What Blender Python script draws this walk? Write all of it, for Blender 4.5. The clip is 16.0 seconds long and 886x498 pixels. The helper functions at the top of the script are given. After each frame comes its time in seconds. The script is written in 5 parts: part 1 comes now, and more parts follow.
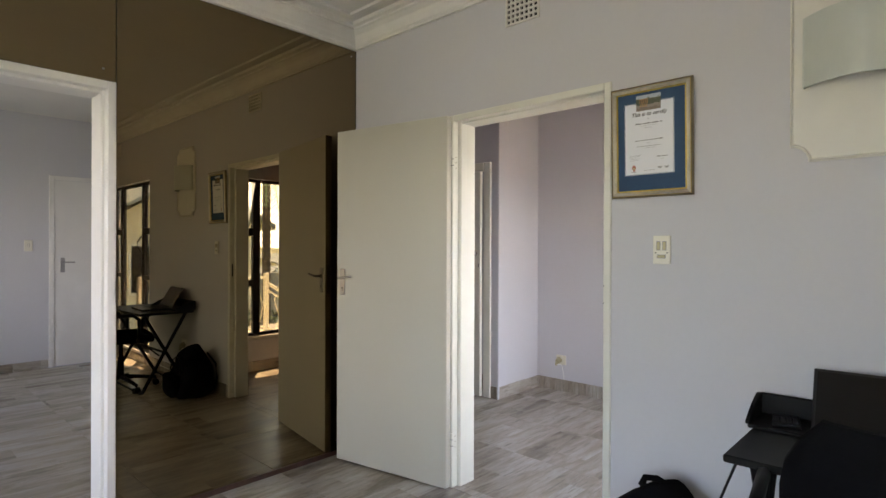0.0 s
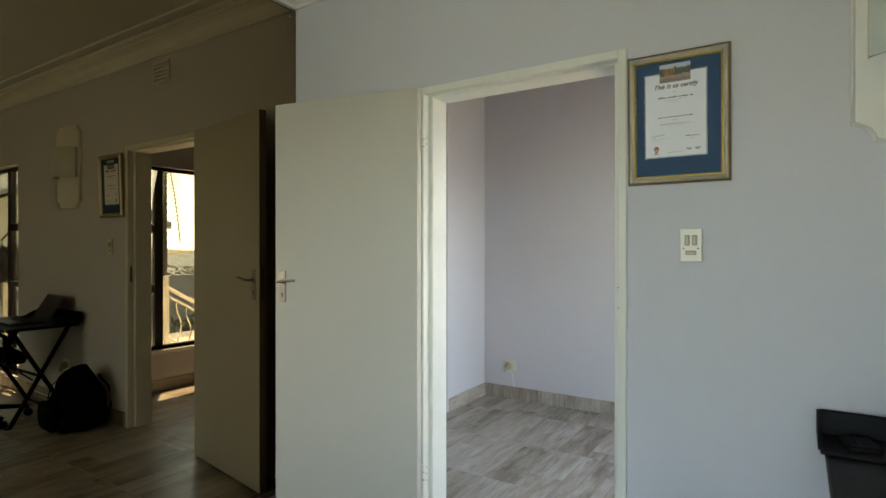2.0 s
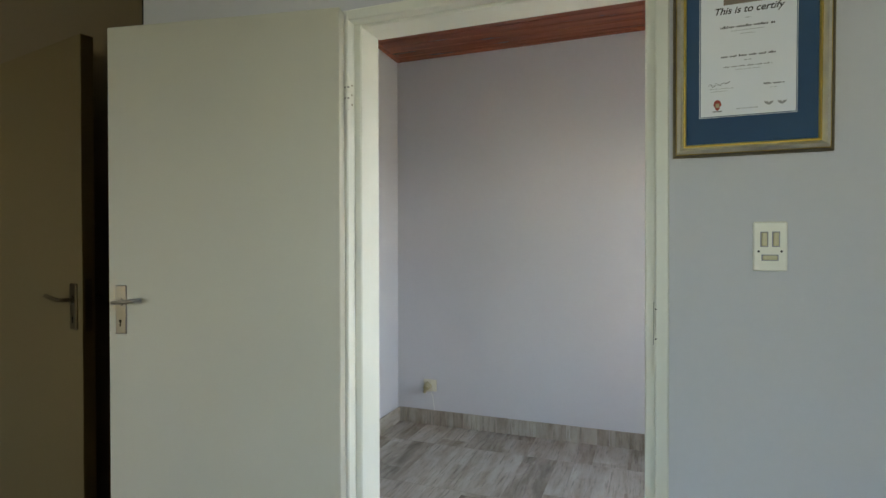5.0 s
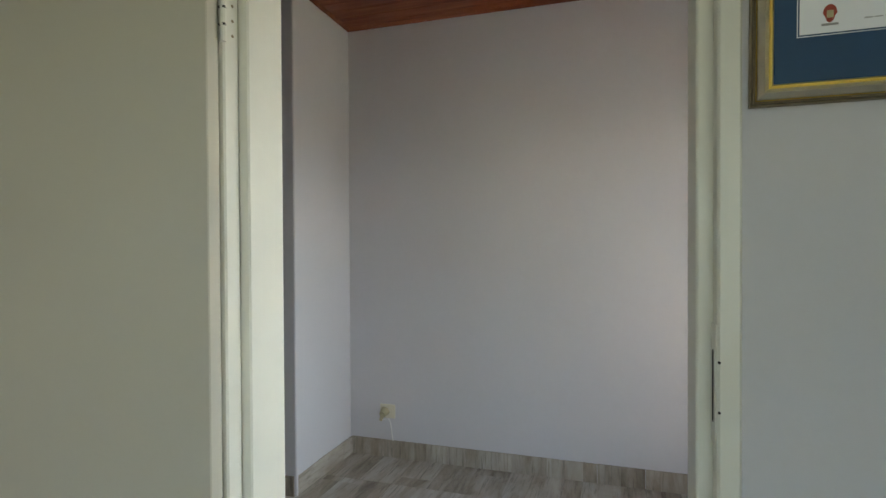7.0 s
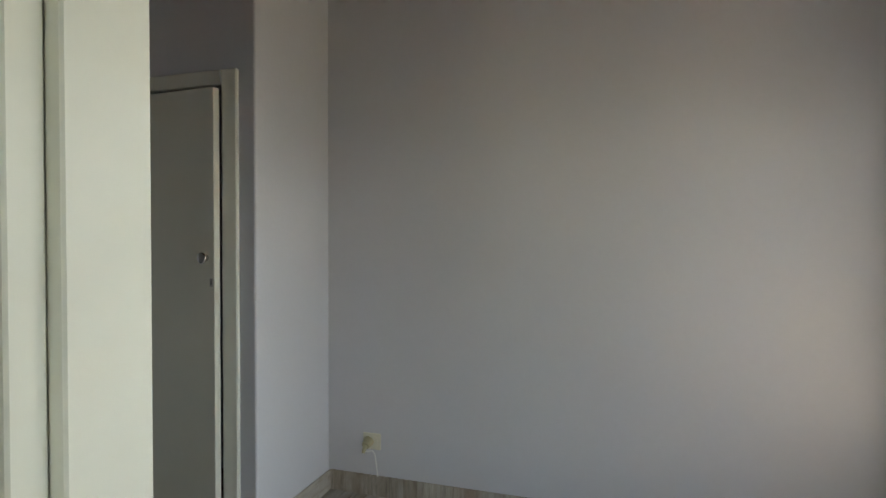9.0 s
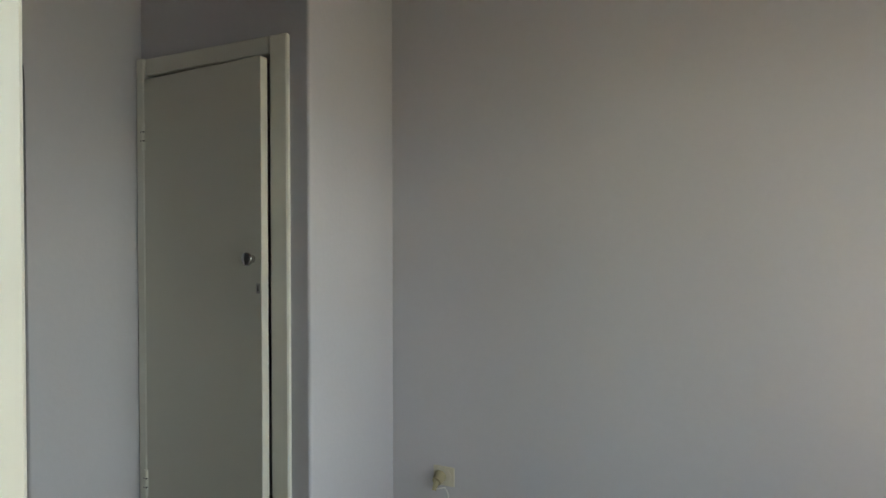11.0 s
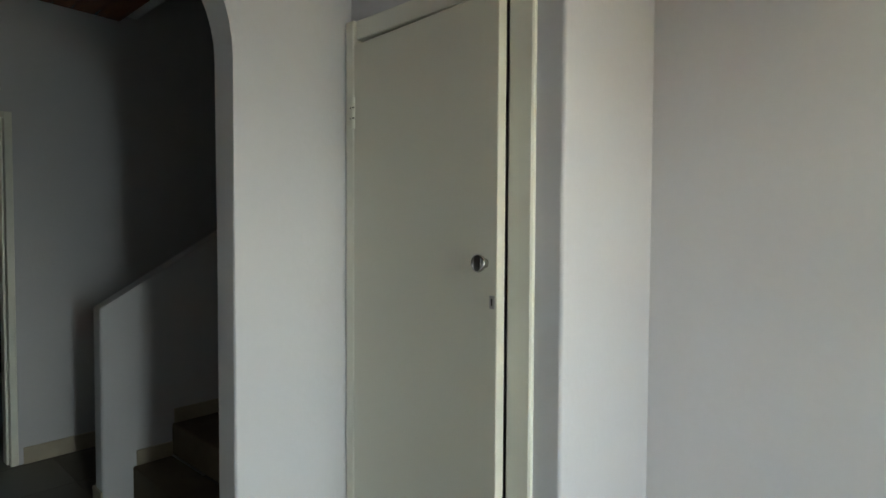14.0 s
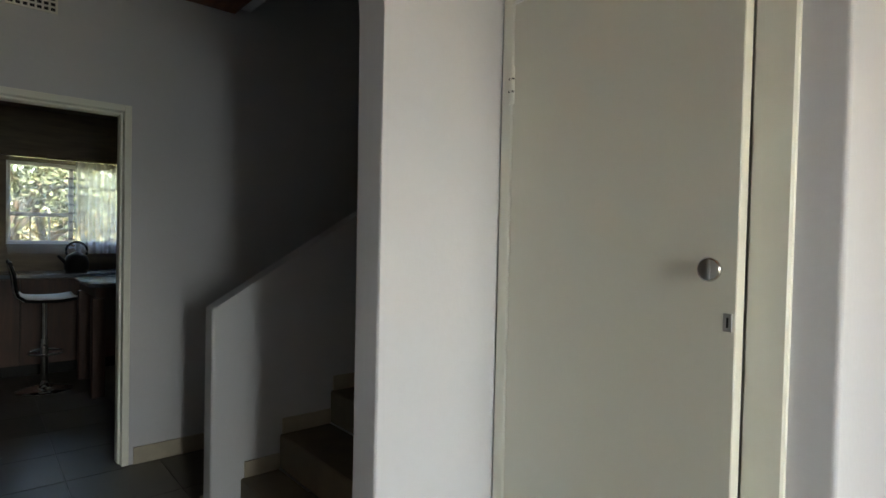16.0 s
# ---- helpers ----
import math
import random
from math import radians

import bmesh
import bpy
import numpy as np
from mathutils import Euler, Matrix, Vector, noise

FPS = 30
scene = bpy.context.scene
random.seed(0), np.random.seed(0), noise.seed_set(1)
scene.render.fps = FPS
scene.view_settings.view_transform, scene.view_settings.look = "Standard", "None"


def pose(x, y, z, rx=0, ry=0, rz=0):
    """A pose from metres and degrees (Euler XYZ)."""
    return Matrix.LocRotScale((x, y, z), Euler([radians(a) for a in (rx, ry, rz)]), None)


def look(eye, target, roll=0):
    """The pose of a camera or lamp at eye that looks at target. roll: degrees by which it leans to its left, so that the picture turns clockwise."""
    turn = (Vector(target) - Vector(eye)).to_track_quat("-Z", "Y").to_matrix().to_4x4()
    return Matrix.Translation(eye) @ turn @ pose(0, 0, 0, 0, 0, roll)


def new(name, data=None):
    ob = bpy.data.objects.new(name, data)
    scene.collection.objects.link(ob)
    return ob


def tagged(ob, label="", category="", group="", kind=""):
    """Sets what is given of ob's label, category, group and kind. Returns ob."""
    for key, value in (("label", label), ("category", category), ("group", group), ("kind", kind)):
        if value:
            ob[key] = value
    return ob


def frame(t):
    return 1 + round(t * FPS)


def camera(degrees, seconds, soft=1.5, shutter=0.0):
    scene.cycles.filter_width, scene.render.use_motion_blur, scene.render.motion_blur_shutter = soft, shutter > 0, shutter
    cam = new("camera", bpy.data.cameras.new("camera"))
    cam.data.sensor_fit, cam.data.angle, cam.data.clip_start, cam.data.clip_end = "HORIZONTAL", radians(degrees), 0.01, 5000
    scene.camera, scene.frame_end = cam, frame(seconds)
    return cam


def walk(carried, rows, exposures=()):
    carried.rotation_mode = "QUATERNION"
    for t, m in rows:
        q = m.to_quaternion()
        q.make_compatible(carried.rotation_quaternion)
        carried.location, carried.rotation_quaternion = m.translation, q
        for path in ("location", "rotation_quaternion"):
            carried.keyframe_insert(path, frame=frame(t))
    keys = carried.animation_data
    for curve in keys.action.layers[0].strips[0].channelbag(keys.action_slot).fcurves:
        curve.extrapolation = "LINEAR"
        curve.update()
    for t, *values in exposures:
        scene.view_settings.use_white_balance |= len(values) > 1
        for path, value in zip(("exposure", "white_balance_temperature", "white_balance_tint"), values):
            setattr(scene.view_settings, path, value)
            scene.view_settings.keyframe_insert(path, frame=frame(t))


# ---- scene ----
# exposure of the clip: seconds, stops, kelvin, tint
EXPOSURES = [(0.0, 3.16, 7150, 21), (1.0, 3.06, 7000, 15), (2.0, 2.99, 6800, 9), (3.5, 2.89, 6700, 8), (5.0, 2.76, 6750, 8), (7.0, 2.52, 7000, 8), (8.2, 2.34, 7050, 7),
             (10.5, 2.27, 7200, 7), (11.5, 2.64, 7200, 5), (12.5, 2.92, 7200, 4), (13.5, 3.12, 7200, 3), (14.5, 3.23, 7300, 2), (15.0, 3.30, 7350, 3), (16.0, 3.54, 7550, 8)]
cam = camera(77.9, 16.0)
PATH = [
    (0, (2.855, -2.237, 1.313), (1.495, -0.771, 1.309), 0.2),
    (0.5, (2.713, -2.189, 1.311), (1.414, -0.668, 1.308), 0.2),
    (1, (2.557, -2.154, 1.31), (1.327, -0.577, 1.304), 0.1),
    (1.5, (2.424, -2.131, 1.305), (1.264, -0.502, 1.301), 0.0),
    (2, (2.31, -2.074, 1.297), (1.22, -0.398, 1.294), 0.0),
    (2.5, (2.177, -2.006, 1.3), (1.158, -0.286, 1.295), -0.1),
    (3, (2.069, -1.931, 1.301), (1.116, -0.174, 1.296), -0.1),
    (3.5, (1.955, -1.826, 1.307), (1.066, -0.035, 1.298), -0.0),
    (4, (1.854, -1.713, 1.314), (1.024, 0.106, 1.304), 0.1),
    (4.5, (1.786, -1.607, 1.314), (1.02, 0.24, 1.3), -0.0),
    (7, (1.607, -0.909, 1.332), (0.986, 0.991, 1.307), -0.3),
    (7.5, (1.579, -0.784, 1.338), (0.971, 1.121, 1.312), -0.2),
    (8.2, (1.564, -0.611, 1.350), (0.961, 1.296, 1.318), 0.1),
    (10.3, (1.25, -0.136, 1.334), (0.552, 1.737, 1.288), -0.1),
    (10.5, (1.246, -0.115, 1.321), (0.519, 1.748, 1.293), -0.1),
    (11, (1.184, -0.015, 1.323), (0.387, 1.82, 1.298), -0.1),
    (11.5, (1.122, 0.071, 1.327), (0.235, 1.863, 1.294), -0.0),
    (12, (1.057, 0.107, 1.33), (0.085, 1.854, 1.291), 0.4),
    (12.5, (0.979, 0.171, 1.339), (-0.09, 1.861, 1.291), 0.4),
    (13, (0.884, 0.224, 1.341), (-0.281, 1.849, 1.287), 0.4),
    (13.5, (0.774, 0.282, 1.339), (-0.475, 1.843, 1.283), 0.6),
    (14, (0.673, 0.324, 1.35), (-0.648, 1.825, 1.284), 0.3),
    (14.5, (0.586, 0.372, 1.331), (-0.824, 1.79, 1.279), 0.8),
    (15.5, (0.365, 0.37, 1.329), (-1.132, 1.695, 1.278), 1.2),
    (16, (0.257, 0.374, 1.316), (-1.258, 1.679, 1.273), 1.3),
]
walk(cam, [(t, look(eye, target, roll)) for t, eye, target, roll in PATH], EXPOSURES)

# ---- daylight ----
SUN_ELEVATION, SUN_AZIMUTH = 75.0, 35.0      # azimuth: degrees from +x towards +y
world = bpy.data.worlds.new("sky")
scene.world = world
world.use_nodes = True
_n = world.node_tree.nodes
_sky = _n.new("ShaderNodeTexSky")
_sky.sky_type = "NISHITA"
_sky.sun_disc = False
_sky.sun_elevation = radians(SUN_ELEVATION)
_sky.sun_rotation = radians(90.0 - SUN_AZIMUTH)
_sky.dust_density = 1.0
_bg = _n["Background"]
_bg.inputs["Strength"].default_value = 0.15
world.node_tree.links.new(_sky.outputs[0], _bg.inputs["Color"])


def sun_lamp():
    data = bpy.data.lights.new("sun", "SUN")
    data.energy, data.angle, data.color = 4.0, radians(0.6), (1.0, 0.95, 0.87)
    ob = new("sun", data)
    e, a = radians(SUN_ELEVATION), radians(SUN_AZIMUTH)
    d = Vector((math.cos(e) * math.cos(a), math.cos(e) * math.sin(a), math.sin(e)))
    ob.matrix_world = look(d * 40, (0, 0, 0))


def window_light(name, eye, target, width, height, power, color, spread=180):
    """Daylight of the sky, standing in a window's opening."""
    data = bpy.data.lights.new(name, "AREA")
    data.shape, data.size, data.size_y = "RECTANGLE", width, height
    data.energy, data.color, data.spread = power, color, radians(spread)
    ob = new(name, data)
    ob.matrix_world = look(eye, target)
    return ob


sun_lamp()
SKYLIGHT = (0.93, 0.97, 1.0)
window_light("window_light_office_back", (2.0, -4.52, 1.35), (1.35, 0, 2.0), 3.0, 1.7, 1.36, SKYLIGHT, 115)
window_light("window_light_left_room", (-2.2, -4.52, 1.5), (-2.2, 0, 1.2), 2.2, 1.4, 2.2, SKYLIGHT)
LOBBY_SKY = (0.80, 0.92, 1.0)
window_light("window_light_lobby", (2.575, 0.435, 1.25), (-0.9, 0.75, 0.25), 0.24, 1.5, 0.74, LOBBY_SKY, 76)
window_light("window_light_lobby_far", (2.575, 1.56, 1.25), (-0.9, 1.2, 0.1), 0.74, 1.4, 0.22, LOBBY_SKY, 64)
# sunlit terrace shining up through the same window
window_light("terrace_light_lobby", (2.575, 1.62, 0.75), (0.4, 1.75, 1.45), 0.62, 0.6, 0.28, (1.0, 0.80, 0.64), 170)

# ---- materials ----
def material(name, color=(0.8, 0.8, 0.8), rough=0.5, metal=0.0, scale=6.0, vary=0.06, bump=0.0, bump_scale=60.0,
             grain_vary=0.0, rough_vary=0.08, per_object=0.0):
    """A plain surface with mottling at two scales, uneven gloss and fine relief."""
    m = bpy.data.materials.new(name)
    m.use_nodes = True
    nt = m.node_tree
    nodes, links = nt.nodes, nt.links
    bsdf = nodes["Principled BSDF"]
    bsdf.inputs["Metallic"].default_value = metal
    co = nodes.new("ShaderNodeTexCoord")
    n1 = nodes.new("ShaderNodeTexNoise")
    n1.inputs["Scale"].default_value = scale
    n1.inputs["Detail"].default_value = 5
    links.new(co.outputs["Object"], n1.inputs["Vector"])
    n2 = nodes.new("ShaderNodeTexNoise")
    n2.inputs["Scale"].default_value = bump_scale
    n2.inputs["Detail"].default_value = 4
    links.new(co.outputs["Object"], n2.inputs["Vector"])
    hsv = nodes.new("ShaderNodeHueSaturation")
    hsv.inputs["Color"].default_value = (*color, 1)
    mr = nodes.new("ShaderNodeMapRange")
    mr.inputs["To Min"].default_value, mr.inputs["To Max"].default_value = 1 - vary * 2, 1 + vary * 2
    links.new(n1.outputs["Fac"], mr.inputs["Value"])
    last = mr.outputs["Result"]
    if grain_vary:
        mr2 = nodes.new("ShaderNodeMapRange")
        mr2.inputs["To Min"].default_value, mr2.inputs["To Max"].default_value = 1 - grain_vary * 2, 1 + grain_vary * 2
        links.new(n2.outputs["Fac"], mr2.inputs["Value"])
        mul = nodes.new("ShaderNodeMath")
        mul.operation = "MULTIPLY"
        links.new(last, mul.inputs[0])
        links.new(mr2.outputs["Result"], mul.inputs[1])
        last = mul.outputs[0]
    if per_object:
        info = nodes.new("ShaderNodeObjectInfo")
        mr3 = nodes.new("ShaderNodeMapRange")
        mr3.inputs["To Min"].default_value, mr3.inputs["To Max"].default_value = 1 - per_object, 1 + per_object
        links.new(info.outputs["Random"], mr3.inputs["Value"])
        mul = nodes.new("ShaderNodeMath")
        mul.operation = "MULTIPLY"
        links.new(last, mul.inputs[0])
        links.new(mr3.outputs["Result"], mul.inputs[1])
        last = mul.outputs[0]
    links.new(last, hsv.inputs["Value"])
    links.new(hsv.outputs["Color"], bsdf.inputs["Base Color"])
    rr = nodes.new("ShaderNodeMapRange")
    rr.inputs["To Min"].default_value = max(0.0, rough - rough_vary)
    rr.inputs["To Max"].default_value = min(1.0, rough + rough_vary)
    links.new(n1.outputs["Fac"], rr.inputs["Value"])
    links.new(rr.outputs["Result"], bsdf.inputs["Roughness"])
    if bump:
        b = nodes.new("ShaderNodeBump")
        b.inputs["Strength"].default_value = 1.0
        b.inputs["Distance"].default_value = bump
        links.new(n2.outputs["Fac"], b.inputs["Height"])
        links.new(b.outputs["Normal"], bsdf.inputs["Normal"])
    return m


def ramp(nodes, stops):
    r = nodes.new("ShaderNodeValToRGB")
    els = r.color_ramp.elements
    while len(els) < len(stops):
        els.new(0.5)
    for e, (p, c) in zip(els, stops):
        e.position, e.color = p, (*c, 1)
    return r


def wood_material(name, dark, light, rough=0.35, axis=0, stretch=14.0, scale=3.0, per_object=0.2, bump=0.0004):
    """Grained wood; the grain runs along the given axis of the object."""
    m = bpy.data.materials.new(name)
    m.use_nodes = True
    nodes, links = m.node_tree.nodes, m.node_tree.links
    bsdf = nodes["Principled BSDF"]
    co = nodes.new("ShaderNodeTexCoord")
    mp = nodes.new("ShaderNodeMapping")
    s = [stretch, stretch, stretch]
    s[axis] = 1.0
    mp.inputs["Scale"].default_value = s
    links.new(co.outputs["Object"], mp.inputs["Vector"])
    info = nodes.new("ShaderNodeObjectInfo")
    off = nodes.new("ShaderNodeVectorMath")
    off.operation = "SCALE"
    off.inputs[0].default_value = (17.0, 9.0, 5.0)
    links.new(info.outputs["Random"], off.inputs["Scale"])
    links.new(off.outputs["Vector"], mp.inputs["Location"])
    n = nodes.new("ShaderNodeTexNoise")
    n.inputs["Scale"].default_value, n.inputs["Detail"].default_value, n.inputs["Distortion"].default_value = scale, 8, 0.6
    links.new(mp.outputs["Vector"], n.inputs["Vector"])
    r = ramp(nodes, [(0.25, dark), (0.75, light)])
    links.new(n.outputs["Fac"], r.inputs["Fac"])
    hsv = nodes.new("ShaderNodeHueSaturation")
    mr = nodes.new("ShaderNodeMapRange")
    mr.inputs["To Min"].default_value, mr.inputs["To Max"].default_value = 1 - per_object, 1 + per_object
    links.new(info.outputs["Random"], mr.inputs["Value"])
    links.new(mr.outputs["Result"], hsv.inputs["Value"])
    links.new(r.outputs["Color"], hsv.inputs["Color"])
    links.new(hsv.outputs["Color"], bsdf.inputs["Base Color"])
    bsdf.inputs["Roughness"].default_value = rough
    b = nodes.new("ShaderNodeBump")
    b.inputs["Distance"].default_value = bump
    links.new(n.outputs["Fac"], b.inputs["Height"])
    links.new(b.outputs["Normal"], bsdf.inputs["Normal"])
    return m


def tile_material(name, swap=False, upright=False):
    """Porcelain tile printed as three weathered grey-brown boards; boards run along y (or x)."""
    m = bpy.data.materials.new(name)
    m.use_nodes = True
    nodes, links = m.node_tree.nodes, m.node_tree.links
    bsdf = nodes["Principled BSDF"]
    geo = nodes.new("ShaderNodeNewGeometry")
    info = nodes.new("ShaderNodeObjectInfo")
    sep = nodes.new("ShaderNodeSeparateXYZ")
    links.new(geo.outputs["Position"], sep.inputs["Vector"])
    across, along = ("Y", "X") if swap else ("X", "Y")
    along = "Z" if upright else along
    # board number across the tile
    brd = nodes.new("ShaderNodeMath")
    brd.operation = "MULTIPLY"
    brd.inputs[1].default_value = 1 / 0.2
    links.new(sep.outputs[across], brd.inputs[0])
    flo = nodes.new("ShaderNodeMath")
    flo.operation = "FLOOR"
    links.new(brd.outputs[0], flo.inputs[0])
    # staggered ends of the printed boards
    stg = nodes.new("ShaderNodeMath")
    stg.operation = "MULTIPLY_ADD"
    stg.inputs[1].default_value = 0.37
    links.new(flo.outputs[0], stg.inputs[0])
    links.new(sep.outputs[along], stg.inputs[2])
    seg = nodes.new("ShaderNodeMath")
    seg.operation = "MULTIPLY"
    seg.inputs[1].default_value = 1 / 0.9
    links.new(stg.outputs[0], seg.inputs[0])
    sfl = nodes.new("ShaderNodeMath")
    sfl.operation = "FLOOR"
    links.new(seg.outputs[0], sfl.inputs[0])
    comb = nodes.new("ShaderNodeCombineXYZ")
    links.new(flo.outputs[0], comb.inputs[0])
    links.new(sfl.outputs[0], comb.inputs[1])
    links.new(info.outputs["Random"], comb.inputs[2])
    wn = nodes.new("ShaderNodeTexWhiteNoise")
    wn.noise_dimensions = "3D"
    links.new(comb.outputs[0], wn.inputs["Vector"])
    # grain along the board, shifted board by board
    mp = nodes.new("ShaderNodeMapping")
    mp.inputs["Scale"].default_value = (7.0, 7.0, 1.6) if upright else (1.6, 7.0, 6.0) if swap else (7.0, 1.6, 6.0)
    links.new(geo.outputs["Position"], mp.inputs["Vector"])
    sc = nodes.new("ShaderNodeVectorMath")
    sc.operation = "SCALE"
    sc.inputs["Scale"].default_value = 23.0
    links.new(wn.outputs["Color"], sc.inputs[0])
    add = nodes.new("ShaderNodeVectorMath")
    links.new(mp.outputs["Vector"], add.inputs[0])
    links.new(sc.outputs["Vector"], add.inputs[1])
    g1 = nodes.new("ShaderNodeTexNoise")
    g1.inputs["Scale"].default_value, g1.inputs["Detail"].default_value, g1.inputs["Roughness"].default_value = 2.2, 9, 0.68
    g1.inputs["Distortion"].default_value = 0.5
    links.new(add.outputs["Vector"], g1.inputs["Vector"])
    g2 = nodes.new("ShaderNodeTexNoise")
    g2.inputs["Scale"].default_value, g2.inputs["Detail"].default_value = 0.9, 3
    links.new(add.outputs["Vector"], g2.inputs["Vector"])
    r = ramp(nodes, [(0.28, (0.125, 0.10, 0.078)), (0.42, (0.265, 0.225, 0.178)), (0.55, (0.39, 0.35, 0.295)), (0.75, (0.53, 0.49, 0.43))])
    mixf = nodes.new("ShaderNodeMath")
    mixf.operation = "MULTIPLY_ADD"
    mixf.inputs[1].default_value = 0.5
    links.new(g2.outputs["Fac"], mixf.inputs[0])
    mul = nodes.new("ShaderNodeMath")
    mul.operation = "MULTIPLY"
    mul.inputs[1].default_value = 0.55
    links.new(g1.outputs["Fac"], mul.inputs[0])
    links.new(mul.outputs[0], mixf.inputs[2])
    tone = nodes.new("ShaderNodeMath")
    tone.operation = "MULTIPLY_ADD"
    tone.inputs[1].default_value = 0.14
    tone.inputs[2].default_value = -0.075
    links.new(wn.outputs["Value"], tone.inputs[0])
    fac = nodes.new("ShaderNodeMath")
    links.new(mixf.outputs[0], fac.inputs[0])
    links.new(tone.outputs[0], fac.inputs[1])
    links.new(fac.outputs[0], r.inputs["Fac"])
    links.new(r.outputs["Color"], bsdf.inputs["Base Color"])
    # short dark flecks and worn streaks along the grain
    g3 = nodes.new("ShaderNodeTexNoise")
    g3.inputs["Scale"].default_value, g3.inputs["Detail"].default_value, g3.inputs["Roughness"].default_value = 5.5, 6, 0.75
    thin = nodes.new("ShaderNodeVectorMath")
    thin.operation = "MULTIPLY"
    thin.inputs[1].default_value = (2.0, 2.0, 0.45) if upright else (0.45, 2.0, 1.0) if swap else (2.0, 0.45, 1.0)
    links.new(add.outputs["Vector"], thin.inputs[0])
    links.new(thin.outputs["Vector"], g3.inputs["Vector"])
    fl = nodes.new("ShaderNodeMapRange")
    fl.inputs["From Min"].default_value, fl.inputs["From Max"].default_value = 0.53, 0.69
    fl.inputs["To Min"].default_value, fl.inputs["To Max"].default_value = 0.0, 0.7
    links.new(g3.outputs["Fac"], fl.inputs["Value"])
    fm = nodes.new("ShaderNodeMix")
    fm.data_type = "RGBA"
    fm.inputs["B"].default_value = (0.11, 0.095, 0.08, 1)
    links.new(fl.outputs["Result"], fm.inputs["Factor"])
    links.new(r.outputs["Color"], fm.inputs["A"])
    links.new(fm.outputs["Result"], bsdf.inputs["Base Color"])
    bsdf.inputs["Roughness"].default_value = 0.27
    b = nodes.new("ShaderNodeBump")
    b.inputs["Distance"].default_value = 0.0005
    links.new(g1.outputs["Fac"], b.inputs["Height"])
    links.new(b.outputs["Normal"], bsdf.inputs["Normal"])
    return m


def glass_material(name, tint=(0.95, 0.97, 0.96)):
    m = bpy.data.materials.new(name)
    m.use_nodes = True
    nodes, links = m.node_tree.nodes, m.node_tree.links
    nodes.remove(nodes["Principled BSDF"])
    tr = nodes.new("ShaderNodeBsdfTransparent")
    tr.inputs["Color"].default_value = (*tint, 1)
    gl = nodes.new("ShaderNodeBsdfGlossy")
    gl.inputs["Roughness"].default_value = 0.02
    lw = nodes.new("ShaderNodeLayerWeight")
    pw = nodes.new("ShaderNodeMath")
    pw.operation = "POWER"
    pw.inputs[1].default_value = 4.0
    links.new(lw.outputs["Facing"], pw.inputs[0])
    fr = nodes.new("ShaderNodeMath")
    fr.operation = "MULTIPLY_ADD"
    fr.inputs[1].default_value, fr.inputs[2].default_value = 0.4, 0.03
    links.new(pw.outputs[0], fr.inputs[0])
    mx = nodes.new("ShaderNodeMixShader")
    links.new(fr.outputs[0], mx.inputs[0])
    links.new(tr.outputs[0], mx.inputs[1])
    links.new(gl.outputs[0], mx.inputs[2])
    links.new(mx.outputs[0], nodes["Material Output"].inputs["Surface"])
    return m


LILAC = material("lilac_wall_paint", (0.575, 0.575, 0.60), 0.75, scale=1.1, vary=0.025, bump=0.0006, bump_scale=45, grain_vary=0.01)
# same lilac paint, the hall's dimness put into its colour
DIM_LILAC = material("dim_lilac_wall_paint", (0.53, 0.53, 0.55), 0.75, scale=1.1, vary=0.03, bump=0.0006, bump_scale=45)
WHITE_CEIL = material("white_ceiling_paint", (0.72, 0.71, 0.67), 0.85, scale=2.0, vary=0.03, bump=0.0005, bump_scale=50)
CORNICE = material("white_plaster_cornice", (0.76, 0.75, 0.71), 0.8, scale=7.0, vary=0.05, bump=0.003, bump_scale=38)
# cupboard's cream enamel, darkened in colour where the office lamp over-lights the leaf
DOOR_PAINT = material("darkened_cream_door_enamel", (0.515, 0.50, 0.42), 0.42, scale=1.4, vary=0.03, bump=0.0003, bump_scale=30, rough_vary=0.1)
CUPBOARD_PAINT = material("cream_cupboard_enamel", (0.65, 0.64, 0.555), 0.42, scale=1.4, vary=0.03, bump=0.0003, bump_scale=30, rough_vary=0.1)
FRAME_PAINT = material("cream_frame_enamel", (0.72, 0.72, 0.64), 0.38, scale=5.0, vary=0.05, bump=0.0005, bump_scale=24, rough_vary=0.12)
WHITE_FRAME = material("white_frame_enamel", (0.78, 0.77, 0.74), 0.4, scale=5.0, vary=0.04, bump=0.0004, bump_scale=24)
TILE = tile_material("wood_look_floor_tile")
TILE_X = tile_material("wood_look_skirting_tile", upright=True)
GROUT = material("grey_grout", (0.27, 0.25, 0.225), 0.9, scale=30, vary=0.08)
HALL_TILE = material("dark_hall_floor_tile", (0.066, 0.058, 0.044), 0.36, scale=4.0, vary=0.15, bump=0.0004, bump_scale=30, per_object=0.15)
CHROME = material("satin_chrome", (0.41, 0.40, 0.39), 0.31, metal=1.0, scale=18, vary=0.05)
POLISHED = material("polished_knob_metal", (0.50, 0.49, 0.47), 0.12, metal=1.0, scale=18, vary=0.04, rough_vary=0.04)
BRIGHT_CHROME = material("bright_chrome", (0.75, 0.75, 0.75), 0.08, metal=1.0, scale=18, vary=0.02, rough_vary=0.03)
HOLE = material("dark_hole", (0.01, 0.01, 0.01), 0.9)
IVORY = material("ivory_switch_plastic", (0.78, 0.76, 0.66), 0.35, scale=12, vary=0.02)
SOCKET_IVORY = material("aged_ivory_socket_plastic", (0.66, 0.63, 0.50), 0.4, scale=20, vary=0.05)
PLUG_TAN = material("tan_plug_plastic", (0.40, 0.36, 0.22), 0.45, scale=30, vary=0.15)
